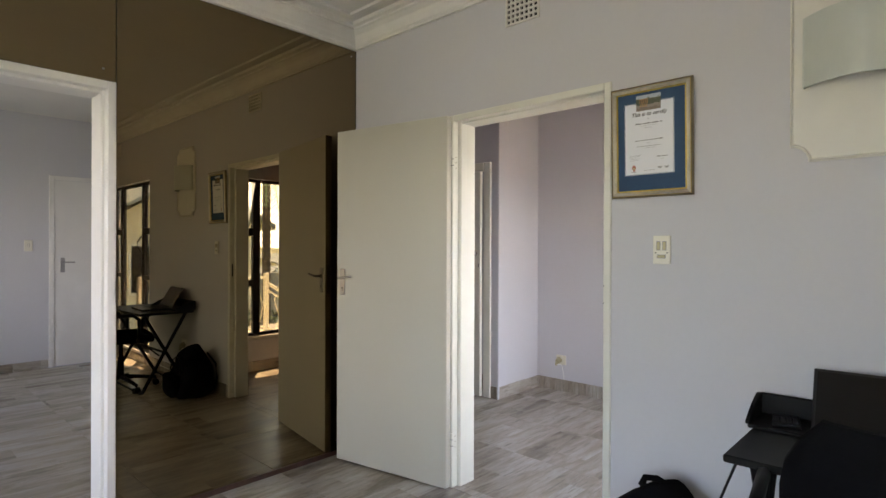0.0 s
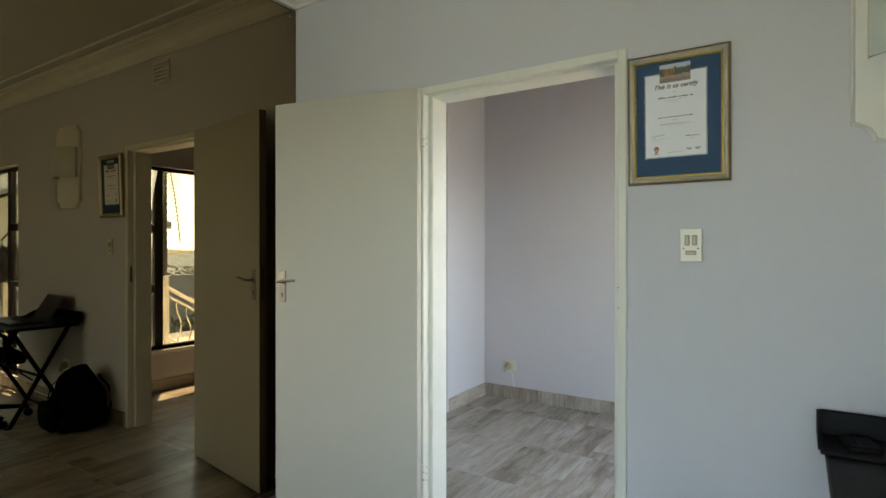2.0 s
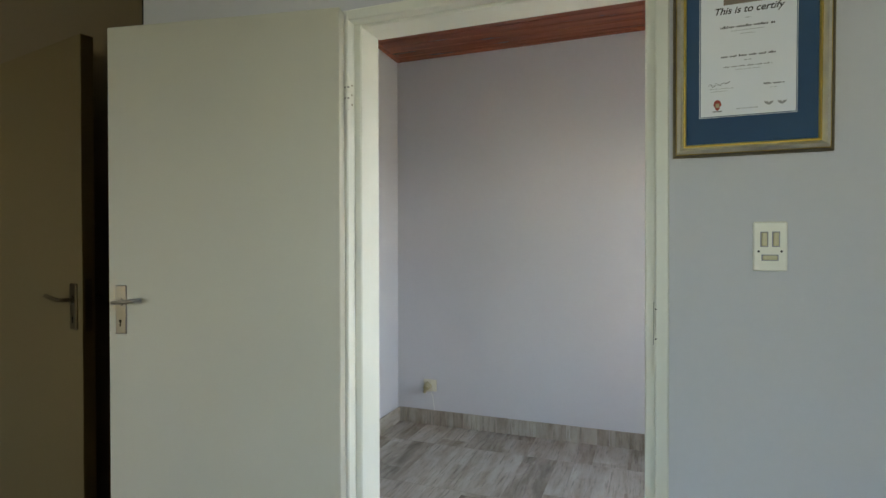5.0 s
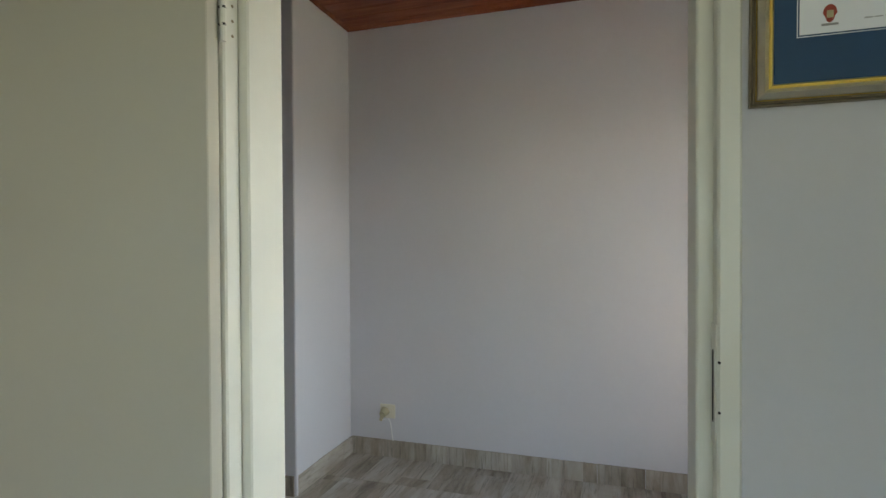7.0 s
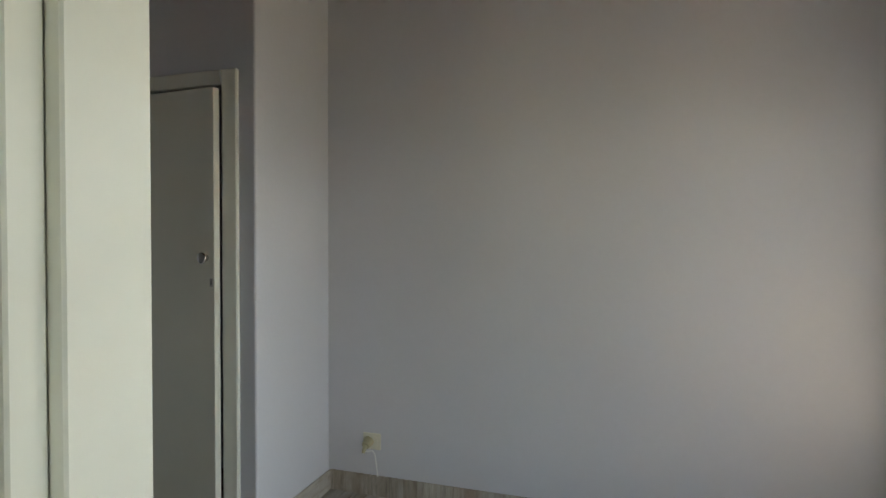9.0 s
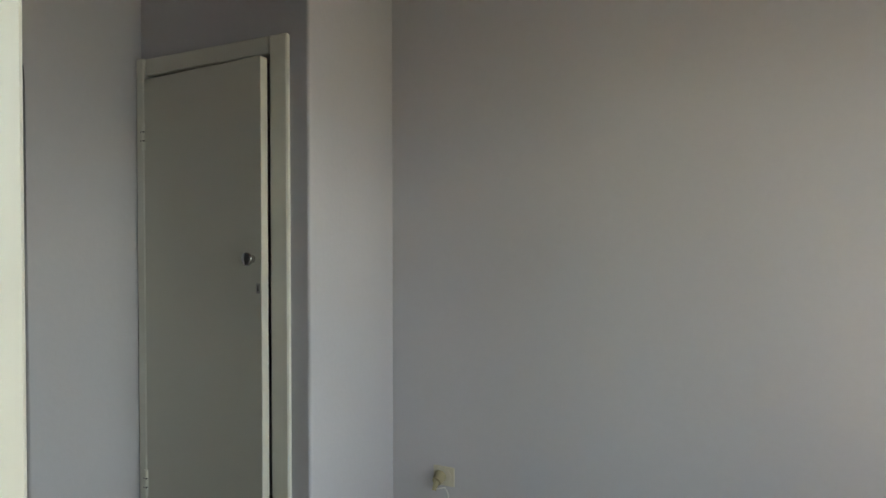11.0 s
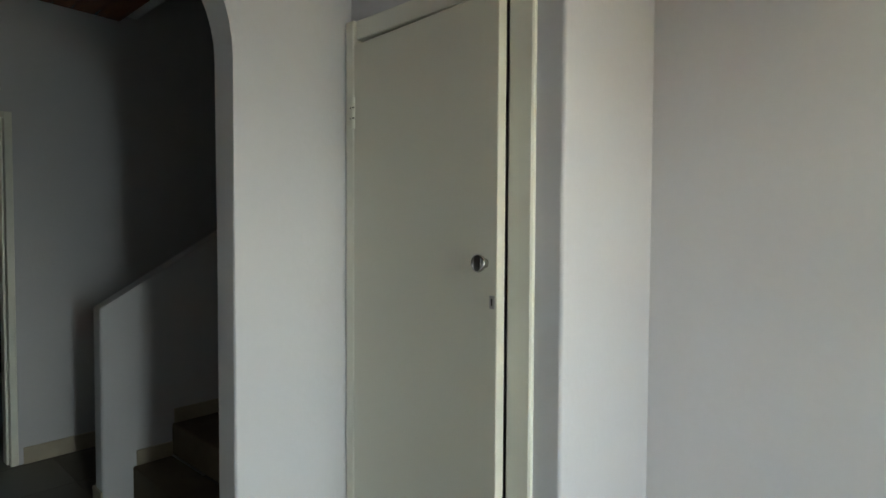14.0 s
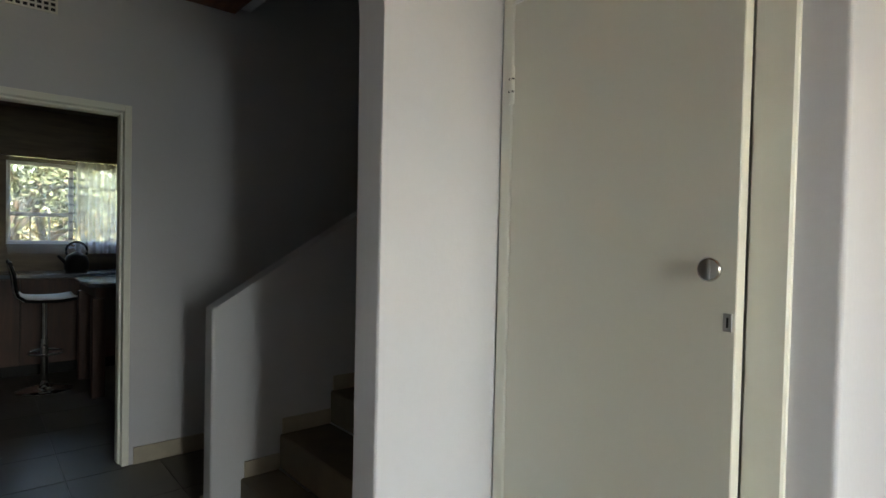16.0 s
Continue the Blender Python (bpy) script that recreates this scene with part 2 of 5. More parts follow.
YELLOWED = material("yellowed_socket_plastic", (0.55, 0.50, 0.30), 0.4, scale=20, vary=0.06)
WHITE_PLASTIC = material("white_plastic", (0.75, 0.75, 0.72), 0.4, scale=20, vary=0.03)
GOLD = material("antique_silver_gold_frame", (0.80, 0.75, 0.64), 0.34, metal=0.75, scale=25, vary=0.12, bump=0.0004, bump_scale=120)
GOLD_DARK = material("dark_bronze_frame_edge", (0.30, 0.25, 0.16), 0.45, metal=0.6, scale=25, vary=0.15)
GOLD_BRIGHT = material("bright_gold_fillet", (0.78, 0.60, 0.18), 0.35, metal=0.8, scale=30, vary=0.06)
MAT_BLUE = material("navy_mount_board", (0.030, 0.074, 0.145), 0.85, scale=60, vary=0.05, bump=0.0002, bump_scale=300)
PAPER = material("certificate_paper", (0.80, 0.82, 0.86), 0.8, scale=8, vary=0.02)
INK = material("black_ink", (0.05, 0.045, 0.045), 0.8, scale=40, vary=0.1)
INK_GREY = material("grey_ink", (0.30, 0.30, 0.31), 0.8, scale=40, vary=0.1)
SEAL_RED = material("red_seal_ink", (0.35, 0.06, 0.04), 0.8, scale=90, vary=0.2)
SEAL_GOLD = material("gold_seal_ink", (0.45, 0.38, 0.22), 0.6, scale=90, vary=0.2)
VIEW_WALL = material("printed_warm_wall", (0.42, 0.22, 0.07), 0.5, scale=160, vary=0.2)
STEEL_DARK = material("dark_window_steel", (0.022, 0.018, 0.016), 0.5, scale=14, vary=0.15)
BLACK_WOOD = material("black_desk_laminate", (0.006, 0.006, 0.0065), 0.5, scale=10, vary=0.15, bump=0.0002, bump_scale=90)
BLACK_PLASTIC = material("black_plastic", (0.006, 0.006, 0.0065), 0.5, scale=16, vary=0.12)
BLACK_FABRIC = material("black_fabric", (0.006, 0.006, 0.007), 0.95, scale=40, vary=0.2, bump=0.0012, bump_scale=220)
SCREEN = material("laptop_screen", (0.012, 0.010, 0.010), 0.12, scale=3, vary=0.05)
GREY_METAL = material("dark_grey_laptop_case", (0.02, 0.02, 0.022), 0.45, metal=0.6, scale=12, vary=0.05)
SHADE = material("frosted_lamp_shade", (0.56, 0.60, 0.55), 0.4, scale=9, vary=0.05)
PLATE = material("cream_plaster_plate", (0.72, 0.71, 0.65), 0.6, scale=9, vary=0.04, bump=0.0005, bump_scale=50)
RED_WOOD = wood_material("varnished_red_wood", (0.125, 0.030, 0.013), (0.235, 0.064, 0.025), 0.25, axis=0, stretch=10, scale=2.2)
DARK_WOOD = wood_material("dark_kitchen_wood", (0.030, 0.011, 0.007), (0.075, 0.028, 0.016), 0.55, axis=2, stretch=9, scale=2.5)
PANEL_WOOD = wood_material("pale_wood_panelling", (0.10, 0.07, 0.042), (0.18, 0.13, 0.08), 0.5, axis=1, stretch=9, scale=2.5)
STAIR = material("brown_stair_covering", (0.13, 0.105, 0.072), 0.85, scale=8, vary=0.2, bump=0.0015, bump_scale=160)
STONE_SKIRT = material("beige_tile_skirting", (0.38, 0.33, 0.25), 0.4, scale=9, vary=0.12)
GRANITE = material("grey_worktop", (0.085, 0.09, 0.105), 0.25, scale=70, vary=0.15)
WHITE_SEAT = material("white_leatherette", (0.72, 0.72, 0.72), 0.4, scale=20, vary=0.04)
GLASS = glass_material("window_glass")
IRON_CREAM = material("cream_painted_iron", (0.80, 0.74, 0.60), 0.45, scale=18, vary=0.06)
CREAM_PLASTER = material("cream_outdoor_plaster", (0.80, 0.74, 0.60), 0.85, scale=2.2, vary=0.08, bump=0.002, bump_scale=30)
GREY_PLASTER = material("grey_boundary_plaster", (0.26, 0.27, 0.29), 0.9, scale=2.0, vary=0.1, bump=0.002, bump_scale=25)
ROOF_GREY = material("grey_roof_tiles", (0.26, 0.28, 0.28), 0.8, scale=3, vary=0.12, per_object=0.1)
PATIO = material("pale_terrace_screed", (0.60, 0.53, 0.42), 0.8, scale=3, vary=0.08, bump=0.001, bump_scale=30)
BARK = material("grey_brown_bark", (0.11, 0.085, 0.06), 0.9, scale=9, vary=0.25, bump=0.01, bump_scale=30)
LEAF = material("palm_leaf_green", (0.055, 0.095, 0.025), 0.55, scale=8, vary=0.25, per_object=0.25)
SHRUB = material("shrub_leaf_green", (0.085, 0.11, 0.045), 0.6, scale=8, vary=0.3)
GRASS = material("dry_grass_ground", (0.16, 0.15, 0.07), 0.95, scale=0.6, vary=0.3, bump=0.02, bump_scale=14, grain_vary=0.15)
DRY_LEAF = material("dry_yellow_leaf", (0.30, 0.22, 0.09), 0.7, scale=8, vary=0.3)


def mirror_material():
    """Bronze-tinted mirror: a coated metal that returns about a fifth of the light, warm brown."""
    m = bpy.data.materials.new("bronze_mirror")
    m.use_nodes = True
    b = m.node_tree.nodes["Principled BSDF"]
    b.inputs["Base Color"].default_value = (0.245, 0.188, 0.108, 1)
    b.inputs["Metallic"].default_value = 1.0
    b.inputs["Roughness"].default_value = 0.0
    return m


MIRROR = mirror_material()
for _m, _v in ((BLACK_WOOD, 0.2), (BLACK_PLASTIC, 0.16), (BLACK_FABRIC, 0.05), (SCREEN, 0.22)):
    _m.node_tree.nodes["Principled BSDF"].inputs["Specular IOR Level"].default_value = _v

# ---- mesh helpers ----
def mesh_object(name, bm, mat, parent=None, label="", smooth=False):
    me = bpy.data.meshes.new(name)
    bmesh.ops.recalc_face_normals(bm, faces=bm.faces)
    bm.to_mesh(me)
    bm.free()
    if smooth:
        for p in me.polygons:
            p.use_smooth = True
    me.materials.append(mat)
    ob = new(name, me)
    if parent:
        ob.parent = parent
    if label:
        ob["label"] = label
    return ob


def part(name, bm, mat, parent, label="", smooth=False):
    return mesh_object(name, bm, mat, parent, label, smooth)


def structure(name, bm, mat, label, category, smooth=False):
    return tagged(mesh_object(name, bm, mat, smooth=smooth), label, category, kind="structure")


def base(name, x, y, z, rz=0.0, label="", category="", group="", kind=""):
    ob = new(name)
    ob.empty_display_size = 0.1
    ob.matrix_world = pose(x, y, z, 0, 0, rz)
    return tagged(ob, label, category, group, kind)


def box(bm, x0, y0, z0, x1, y1, z1, bevel=0.0, segments=1):
    r = bmesh.ops.create_cube(bm, size=1.0)
    vs = r["verts"]
    for v in vs:
        v.co = Vector((x0 + (v.co.x + 0.5) * (x1 - x0), y0 + (v.co.y + 0.5) * (y1 - y0), z0 + (v.co.z + 0.5) * (z1 - z0)))
    if bevel:
        es = list({e for v in vs for e in v.link_edges})
        bmesh.ops.bevel(bm, geom=es, offset=bevel, segments=segments, affect="EDGES", profile=0.6)
    return bm


def boxes(*rows, bevel=0.0):
    bm = bmesh.new()
    for r in rows:
        box(bm, *r, bevel=bevel)
    return bm


def rod(bm, a, b, r, sides=10, r2=None):
    a, b = Vector(a), Vector(b)
    d = b - a
    res = bmesh.ops.create_cone(bm, cap_ends=True, segments=sides, radius1=r, radius2=r if r2 is None else r2, depth=d.length)
    m = Matrix.Translation((a + b) / 2) @ d.to_track_quat("Z", "Y").to_matrix().to_4x4()
    bmesh.ops.transform(bm, matrix=m, verts=res["verts"])
    return bm


def tube(points, r, sides=8, flat=1.0):
    """A bent rod through the given points."""
    bm = bmesh.new()
    pts = [Vector(p) for p in points]
    rings = []
    for i, p in enumerate(pts):
        d = (pts[min(i + 1, len(pts) - 1)] - pts[max(i - 1, 0)]).normalized()
        q = d.to_track_quat("Z", "Y")
        ring = []
        for k in range(sides):
            a = 2 * math.pi * k / sides
            ring.append(bm.verts.new(p + q @ Vector((math.cos(a) * r, math.sin(a) * r * flat, 0))))
        rings.append(ring)
    for a, b in zip(rings, rings[1:]):
        for k in range(sides):
            bm.faces.new((a[k], a[(k + 1) % sides], b[(k + 1) % sides], b[k]))
    bm.faces.new(rings[0])
    bm.faces.new(rings[-1][::-1])
    return bm


def prism(outline, axis, a, b):
    """A straight prism of a closed outline of (u, v), reaching from a to b along the axis; (u, v) are the two other axes in order."""
    bm = bmesh.new()

    def at(u, v, w):
        return {"x": (w, u, v), "y": (u, w, v), "z": (u, v, w)}[axis]
    lo = [bm.verts.new(at(u, v, a)) for u, v in outline]
    hi = [bm.verts.new(at(u, v, b)) for u, v in outline]
    n = len(outline)
    bm.faces.new(lo[::-1])
    bm.faces.new(hi)
    for i in range(n):
        bm.faces.new((lo[i], lo[(i + 1) % n], hi[(i + 1) % n], hi[i]))
    return bm


def lathe(profile, sides=20):
    """Turned shape about z from (radius, height) pairs."""
    bm = bmesh.new()
    rings = [[bm.verts.new((r * math.cos(2 * math.pi * k / sides), r * math.sin(2 * math.pi * k / sides), z)) for k in range(sides)]
             for r, z in profile]
    for a, b in zip(rings, rings[1:]):
        for k in range(sides):
            bm.faces.new((a[k], a[(k + 1) % sides], b[(k + 1) % sides], b[k]))
    bm.faces.new(rings[0][::-1])
    bm.faces.new(rings[-1])
    return bm


def pierced(axis, a, b, u0, u1, z0, z1, holes=()):
    """A slab between a and b along the axis, from u0 to u1 and z0 to z1, with rectangular holes (u0, z0, u1, z1) through it."""
    us = sorted({u0, u1, *(h[0] for h in holes), *(h[2] for h in holes)})
    zs = sorted({z0, z1, *(h[1] for h in holes), *(h[3] for h in holes)})
    us = [u for u in us if u0 <= u <= u1]
    zs = [z for z in zs if z0 <= z <= z1]

    def solid(i, j):
        if not (0 <= i < len(us) - 1 and 0 <= j < len(zs) - 1):
            return False
        u, z = (us[i] + us[i + 1]) / 2, (zs[j] + zs[j + 1]) / 2
        return not any(h[0] < u < h[2] and h[1] < z < h[3] for h in holes)
    bm = bmesh.new()
    seen = {}

    def v(u, z, w):
        key = (round(u, 5), round(z, 5), round(w, 5))
        if key not in seen:
            seen[key] = bm.verts.new((w, u, z) if axis == "x" else (u, w, z))
        return seen[key]
    for i in range(len(us) - 1):
        for j in range(len(zs) - 1):
            if not solid(i, j):
                continue
            p, q, r, s = us[i], us[i + 1], zs[j], zs[j + 1]
            for w in (a, b):
                bm.faces.new((v(p, r, w), v(q, r, w), v(q, s, w), v(p, s, w)))
            for ok, e in ((solid(i - 1, j), ((p, r), (p, s))), (solid(i + 1, j), ((q, r), (q, s))),
                          (solid(i, j - 1), ((p, r), (q, r))), (solid(i, j + 1), ((p, s), (q, s)))):
                if not ok:
                    bm.faces.new((v(*e[0], a), v(*e[1], a), v(*e[1], b), v(*e[0], b)))
    return bm


# ---- the plan, in metres ----
OFFICE_X1, OFFICE_Y0 = 5.6, -4.6          # office: x 0 to 5.6, y -4.6 to 0
WALL = 0.14                               # wall between office and lobby
LOBBY_X1, LOBBY_Y1 = 2.56, 2.213          # lobby: x -0.857 to 2.56, y 0.14 to 2.213
ARCH_X, ARCH_T = -0.857, 0.112
KITCHEN_X = -3.18
TOP = 2.72

# walls
structure("wall_office_lobby", pierced("y", 0.0, WALL, -4.45, 5.75, -0.02, 2.9,
          [(0.845, -0.02, 1.760, 2.02), (3.65, 0.13, 5.05, 2.06)]), LILAC, "lilac painted plaster wall with doorway and window", "wall")
structure("wall_mirror_side", pierced("x", -0.19, -0.012, OFFICE_Y0, -0.001, -0.02, 2.9,
          [(-2.42, -0.02, -1.405, 2.068)]), LILAC, "plaster wall behind the bronze mirror", "wall")
structure("wall_office_back", pierced("y", OFFICE_Y0 - 0.14, OFFICE_Y0, -4.45, 5.75, -0.02, 2.9,
          [(0.5, 0.5, 3.5, 2.2), (-3.3, 0.8, -1.1, 2.2)]), LILAC, "lilac painted plaster wall", "wall")
structure("wall_office_right", pierced("x", OFFICE_X1, OFFICE_X1 + 0.14, OFFICE_Y0, 0.0, -0.02, 2.9), LILAC, "lilac painted plaster wall", "wall")
structure("wall_left_room", pierced("x", -4.45, -4.307, OFFICE_Y0, 0.0, -0.02, 2.9), LILAC, "lilac painted plaster wall with a closed door", "wall")
structure("wall_lobby_back", pierced("y", LOBBY_Y1, LOBBY_Y1 + 0.14, -0.04, LOBBY_X1 + 0.14, -0.02, 2.9), LILAC, "plain lilac painted plaster wall", "wall")
structure("wall_lobby_window", pierced("x", LOBBY_X1, LOBBY_X1 + 0.14, WALL, LOBBY_Y1, -0.02, 2.9,
          [(0.30, 0.37, 1.95, 2.04)]), LILAC, "lilac painted plaster wall with a tall window", "wall")


def wall_corner_pier():
    bm = prism([(-0.15, 1.57), (-0.018, 1.57), (-0.042, 2.35), (-0.15, 2.35)], "z", -0.02, 2.9)
    es = [e for e in bm.edges if all(abs(v.co.x + 0.018) < 1e-4 for v in e.verts)]
    bmesh.ops.bevel(bm, geom=es, offset=0.010, segments=4, affect="EDGES", profile=0.5)
    structure("wall_pier", bm, LILAC, "lilac plaster pier with a rounded corner", "wall")
    structure("wall_cupboard_front", pierced("y", 1.57, 1.66, ARCH_X, -0.15, -0.02, 2.9, [(-0.82, -0.02, -0.15, 2.05)]),
              LILAC, "lilac plaster wall over the cupboard", "wall")
    structure("wall_cupboard_back", pierced("y", 2.25, 2.35, ARCH_X, -0.15, -0.02, 2.9), LILAC, "cupboard back wall", "wall")


wall_corner_pier()


def wall_arch():
    """Wall with a round-headed opening to the stair hall; plaster edges are rounded."""
    y0, y1, spring, zt = 0.25, 1.13, 1.86, 5.2
    r = (y1 - y0) / 2
    arc = [((y0 + y1) / 2 + r * math.cos(math.pi * k / 28), spring + r * math.sin(math.pi * k / 28)) for k in range(29)]
    outline = [(WALL, -0.02), (y0, -0.02)] + arc[::-1] + [(y1, -0.02), (4.75, -0.02), (4.75, zt), (WALL, zt)]
    bm = bmesh.new()
    for x in (ARCH_X, ARCH_X - ARCH_T):
        f = bm.faces.new([bm.verts.new((x, u, v)) for u, v in outline])
    bm.verts.ensure_lookup_table()
    n = len(outline)
    for i in range(n):
        bm.faces.new((bm.verts[i], bm.verts[(i + 1) % n], bm.verts[n + (i + 1) % n], bm.verts[n + i]))
    rim = [e for e in bm.edges if abs(e.verts[0].co.x - e.verts[1].co.x) < 1e-6
           and all(y0 - 1e-4 <= v.co.y <= y1 + 1e-4 and v.co.z < 2.4 for v in e.verts) and not all(v.co.z < 0 for v in e.verts)]
    bmesh.ops.bevel(bm, geom=rim, offset=0.012, segments=3, affect="EDGES", profile=0.5)
    bmesh.ops.triangulate(bm, faces=[f for f in bm.faces if len(f.verts) > 4])
    structure("wall_arch", bm, LILAC, "plaster wall with a round-headed archway", "wall")


wall_arch()
structure("wall_kitchen", pierced("x", KITCHEN_X - 0.12, KITCHEN_X, WALL, 4.75, -0.02, 5.2,
          [(0.20, -0.02, 1.035, 1.985)]), DIM_LILAC, "lilac plaster wall with the kitchen doorway, shaded in its colour", "wall")
structure("wall_stair_end", pierced("y", 4.75, 4.87, KITCHEN_X - 0.12, ARCH_X, -0.02, 5.2), DIM_LILAC, "plain wall at the top of the stair", "wall")
structure("wall_stair_front", pierced("y", 1.60, 1.70, KITCHEN_X, ARCH_X - ARCH_T, 2.70, 5.2), DIM_LILAC, "plain wall over the hall ceiling", "wall")
structure("wall_kitchen_far", pierced("x", -6.46, -6.32, -0.6, 3.4, -0.02, 2.8, [(0.62, 1.16, 1.95, 1.95)]), PANEL_WOOD,
          "kitchen wall clad in boards, with a window", "wall")
structure("wall_kitchen_side", pierced("y", 3.4, 3.52, -6.46, KITCHEN_X - 0.12, -0.02, 2.8), DIM_LILAC, "plain kitchen wall", "wall")
structure("wall_kitchen_near", pierced("y", -0.72, -0.6, -6.46, -4.45, -0.02, 2.8), DIM_LILAC, "plain kitchen wall", "wall")
structure("wall_kitchen_return", pierced("x", -4.45, -4.33, -0.6, 0.0, -0.02, 2.8), DIM_LILAC, "plain kitchen wall", "wall")

# ceilings
structure("ceiling_office", boxes((-4.45, OFFICE_Y0, TOP, OFFICE_X1 + 0.14, 0.0, TOP + 0.1)), WHITE_CEIL, "white plaster ceiling", "ceiling")
structure("ceiling_stair", boxes((-6.46, -0.72, 5.2, 0.0, 4.87, 5.3)), WHITE_CEIL, "ceiling over the stair", "ceiling")
structure("ceiling_hall", boxes((KITCHEN_X, WALL, 2.66, ARCH_X - ARCH_T, 1.6, 2.7)), RED_WOOD, "dark wooden hall ceiling", "ceiling")
structure("ceiling_kitchen", boxes((-6.46, -0.72, 2.45, -4.45, WALL, 2.55), (-6.46, WALL, 2.45, KITCHEN_X - 0.12, 3.52, 2.55)), DARK_WOOD, "dark wooden kitchen ceiling", "ceiling")
structure("ceiling_cupboard", boxes((ARCH_X, 1.66, 2.3, -0.15, 2.25, 2.4)), WHITE_CEIL, "cupboard top", "ceiling")


def ceiling_lobby():
    """Varnished boards running along x, with a small gap at each joint."""
    bm = bmesh.new()
    y = WALL
    while y < LOBBY_Y1:
        box(bm, ARCH_X, y + 0.002, 2.672, LOBBY_X1, min(y + 0.098, LOBBY_Y1), 2.69, bevel=0.004)
        y += 0.1
    box(bm, ARCH_X - 0.1, WALL - 0.1, 2.69, LOBBY_X1 + 0.1, LOBBY_Y1 + 0.12, 2.75)
    structure("ceiling_lobby", bm, RED_WOOD, "varnished red-brown wooden board ceiling", "ceiling")


ceiling_lobby()

# floor bed under the tiles
structure("floor", boxes((-6.46, -4.74, -0.12, 5.74, 4.87, -0.004)), GROUT, "floor of grey-brown wood-look tiles", "floor")

# ---- bronze mirror on the wall ----
def bronze_mirror():
    m = base("wall_mirror", 0, 0, 0, label="bronze-tinted mirror panels covering the wall beside a doorway", category="mirror")
    part("mirror_panel", boxes((-0.0115, -1.399, 0.03, 0.0, -0.003, 2.592), bevel=0.0012), MIRROR, m)
    part("overdoor_panel", boxes((-0.0115, -2.9, 2.079, 0.0, -1.402, 2.592), bevel=0.0012), MIRROR, m, "mirror panel over the doorway")
    part("base_strip", boxes((-0.0115, -1.399, 0.0, 0.004, -0.003, 0.0295), bevel=0.002), DARK_WOOD, m, "dark brown wooden base strip")
    part("edge_strip", boxes((-0.0112, -0.0028, 0.0, 0.0015, -0.0003, 2.592)), HOLE, m, "black edge strip")
    for y, z in ((-0.04, 2.55), (-1.455, 2.13), (-1.36, 2.55)):
        bm = rod(bmesh.new(), (0.0002, y, z), (0.0035, y, z), 0.0055, 12)
        part("screw_cap", bm, CHROME, m, "small chrome screw cap")


bronze_mirror()


# ---- cornice round the office ceiling ----
def cornice(name, pts, axis, a, b):
    structure(name, prism(pts, axis, a, b), CORNICE, "white moulded plaster cornice", "cornice")


def cove(u, s):
    """Profile from the wall at u outwards (s = +1 or -1) up to the ceiling."""
    z0 = 2.594
    rows = [(0.0, z0), (0.018, z0), (0.018, z0 + 0.016), (0.026, z0 + 0.022), (0.034, z0 + 0.045), (0.052, z0 + 0.068), (0.080, z0 + 0.084),
            (0.094, z0 + 0.088), (0.094, z0 + 0.1), (0.118, z0 + 0.104), (0.118, TOP), (0.0, TOP)]
    return [(u + s * d, z) for d, z in rows]


cornice("cornice_door_wall", cove(-0.0005, -1), "x", 0.0, OFFICE_X1)
cornice("cornice_mirror_wall", cove(0.0005, 1), "y", OFFICE_Y0, 0.0)
cornice("cornice_right_wall", cove(OFFICE_X1 - 0.0005, -1), "y", OFFICE_Y0, 0.0)
for z, d in ((TOP - 0.012, 0.17),):
    structure("ceiling_border_moulding", prism([(-d, TOP), (-d - 0.04, TOP), (-d - 0.034, z), (-d - 0.006, z)], "x", d + 0.02, OFFICE_X1 - d),
              CORNICE, "thin white ceiling moulding", "moulding")
    structure("ceiling_border_moulding_side", prism([(d, TOP), (d + 0.04, TOP), (d + 0.034, z), (d + 0.006, z)], "y", OFFICE_Y0 + d, -d),
              CORNICE, "thin white ceiling moulding", "moulding")


# wooden cornice strip round the lobby ceiling
def wood_strip(name, rows, axis, a, b):
    structure(name, prism(rows, axis, a, b), RED_WOOD, "varnished red-brown wooden cornice strip", "cornice")


wood_strip("trim_lobby_back", [(LOBBY_Y1, 2.66), (LOBBY_Y1, 2.672), (LOBBY_Y1 - 0.03, 2.672), (LOBBY_Y1 - 0.022, 2.664)], "x", -0.035, LOBBY_X1)
wood_strip("trim_lobby_pier", [(-0.036, 2.66), (-0.036, 2.672), (-0.005, 2.672), (-0.013, 2.664)], "y", 1.6, LOBBY_Y1 - 0.001)


# ---- air vents ----
def air_vent(x, y, z, w, h, cols, rows, face, label="white pierced air brick set in the wall"):
    """Pierced plate on a wall; face: 'y-' looks towards -y, 'x+' towards +x."""
    v = base("air_vent", x, y, z, 0.0 if face == "y-" else 90.0, label, "air vent", "air vents")
    cw, ch = w / (cols + 0.4), h / (rows + 0.4)
    holes = []
    for i in range(cols):
        for j in range(rows):
            u, q = 0.2 * cw + (i + 0.16) * cw - w / 2, 0.2 * ch + (j + 0.16) * ch
            holes.append((u, q, u + cw * 0.68, q + ch * 0.68))
    part("grille", pierced("y", -0.011, -0.0005, -w / 2, w / 2, 0.0, h, holes), PLATE, v)
    part("backing", boxes((-w / 2 + 0.003, -0.0012, 0.003, w / 2 - 0.003, -0.0004, h - 0.003)), HOLE, v, "dark opening behind the grille")


air_vent(1.309, 0.0, 2.42, 0.195, 0.14, 7, 5, "y-")
air_vent(4.69, 0.0, 2.42, 0.195, 0.14, 7, 5, "y-")
air_vent(KITCHEN_X, 0.60, 2.405, 0.21, 0.14, 7, 5, "x+")


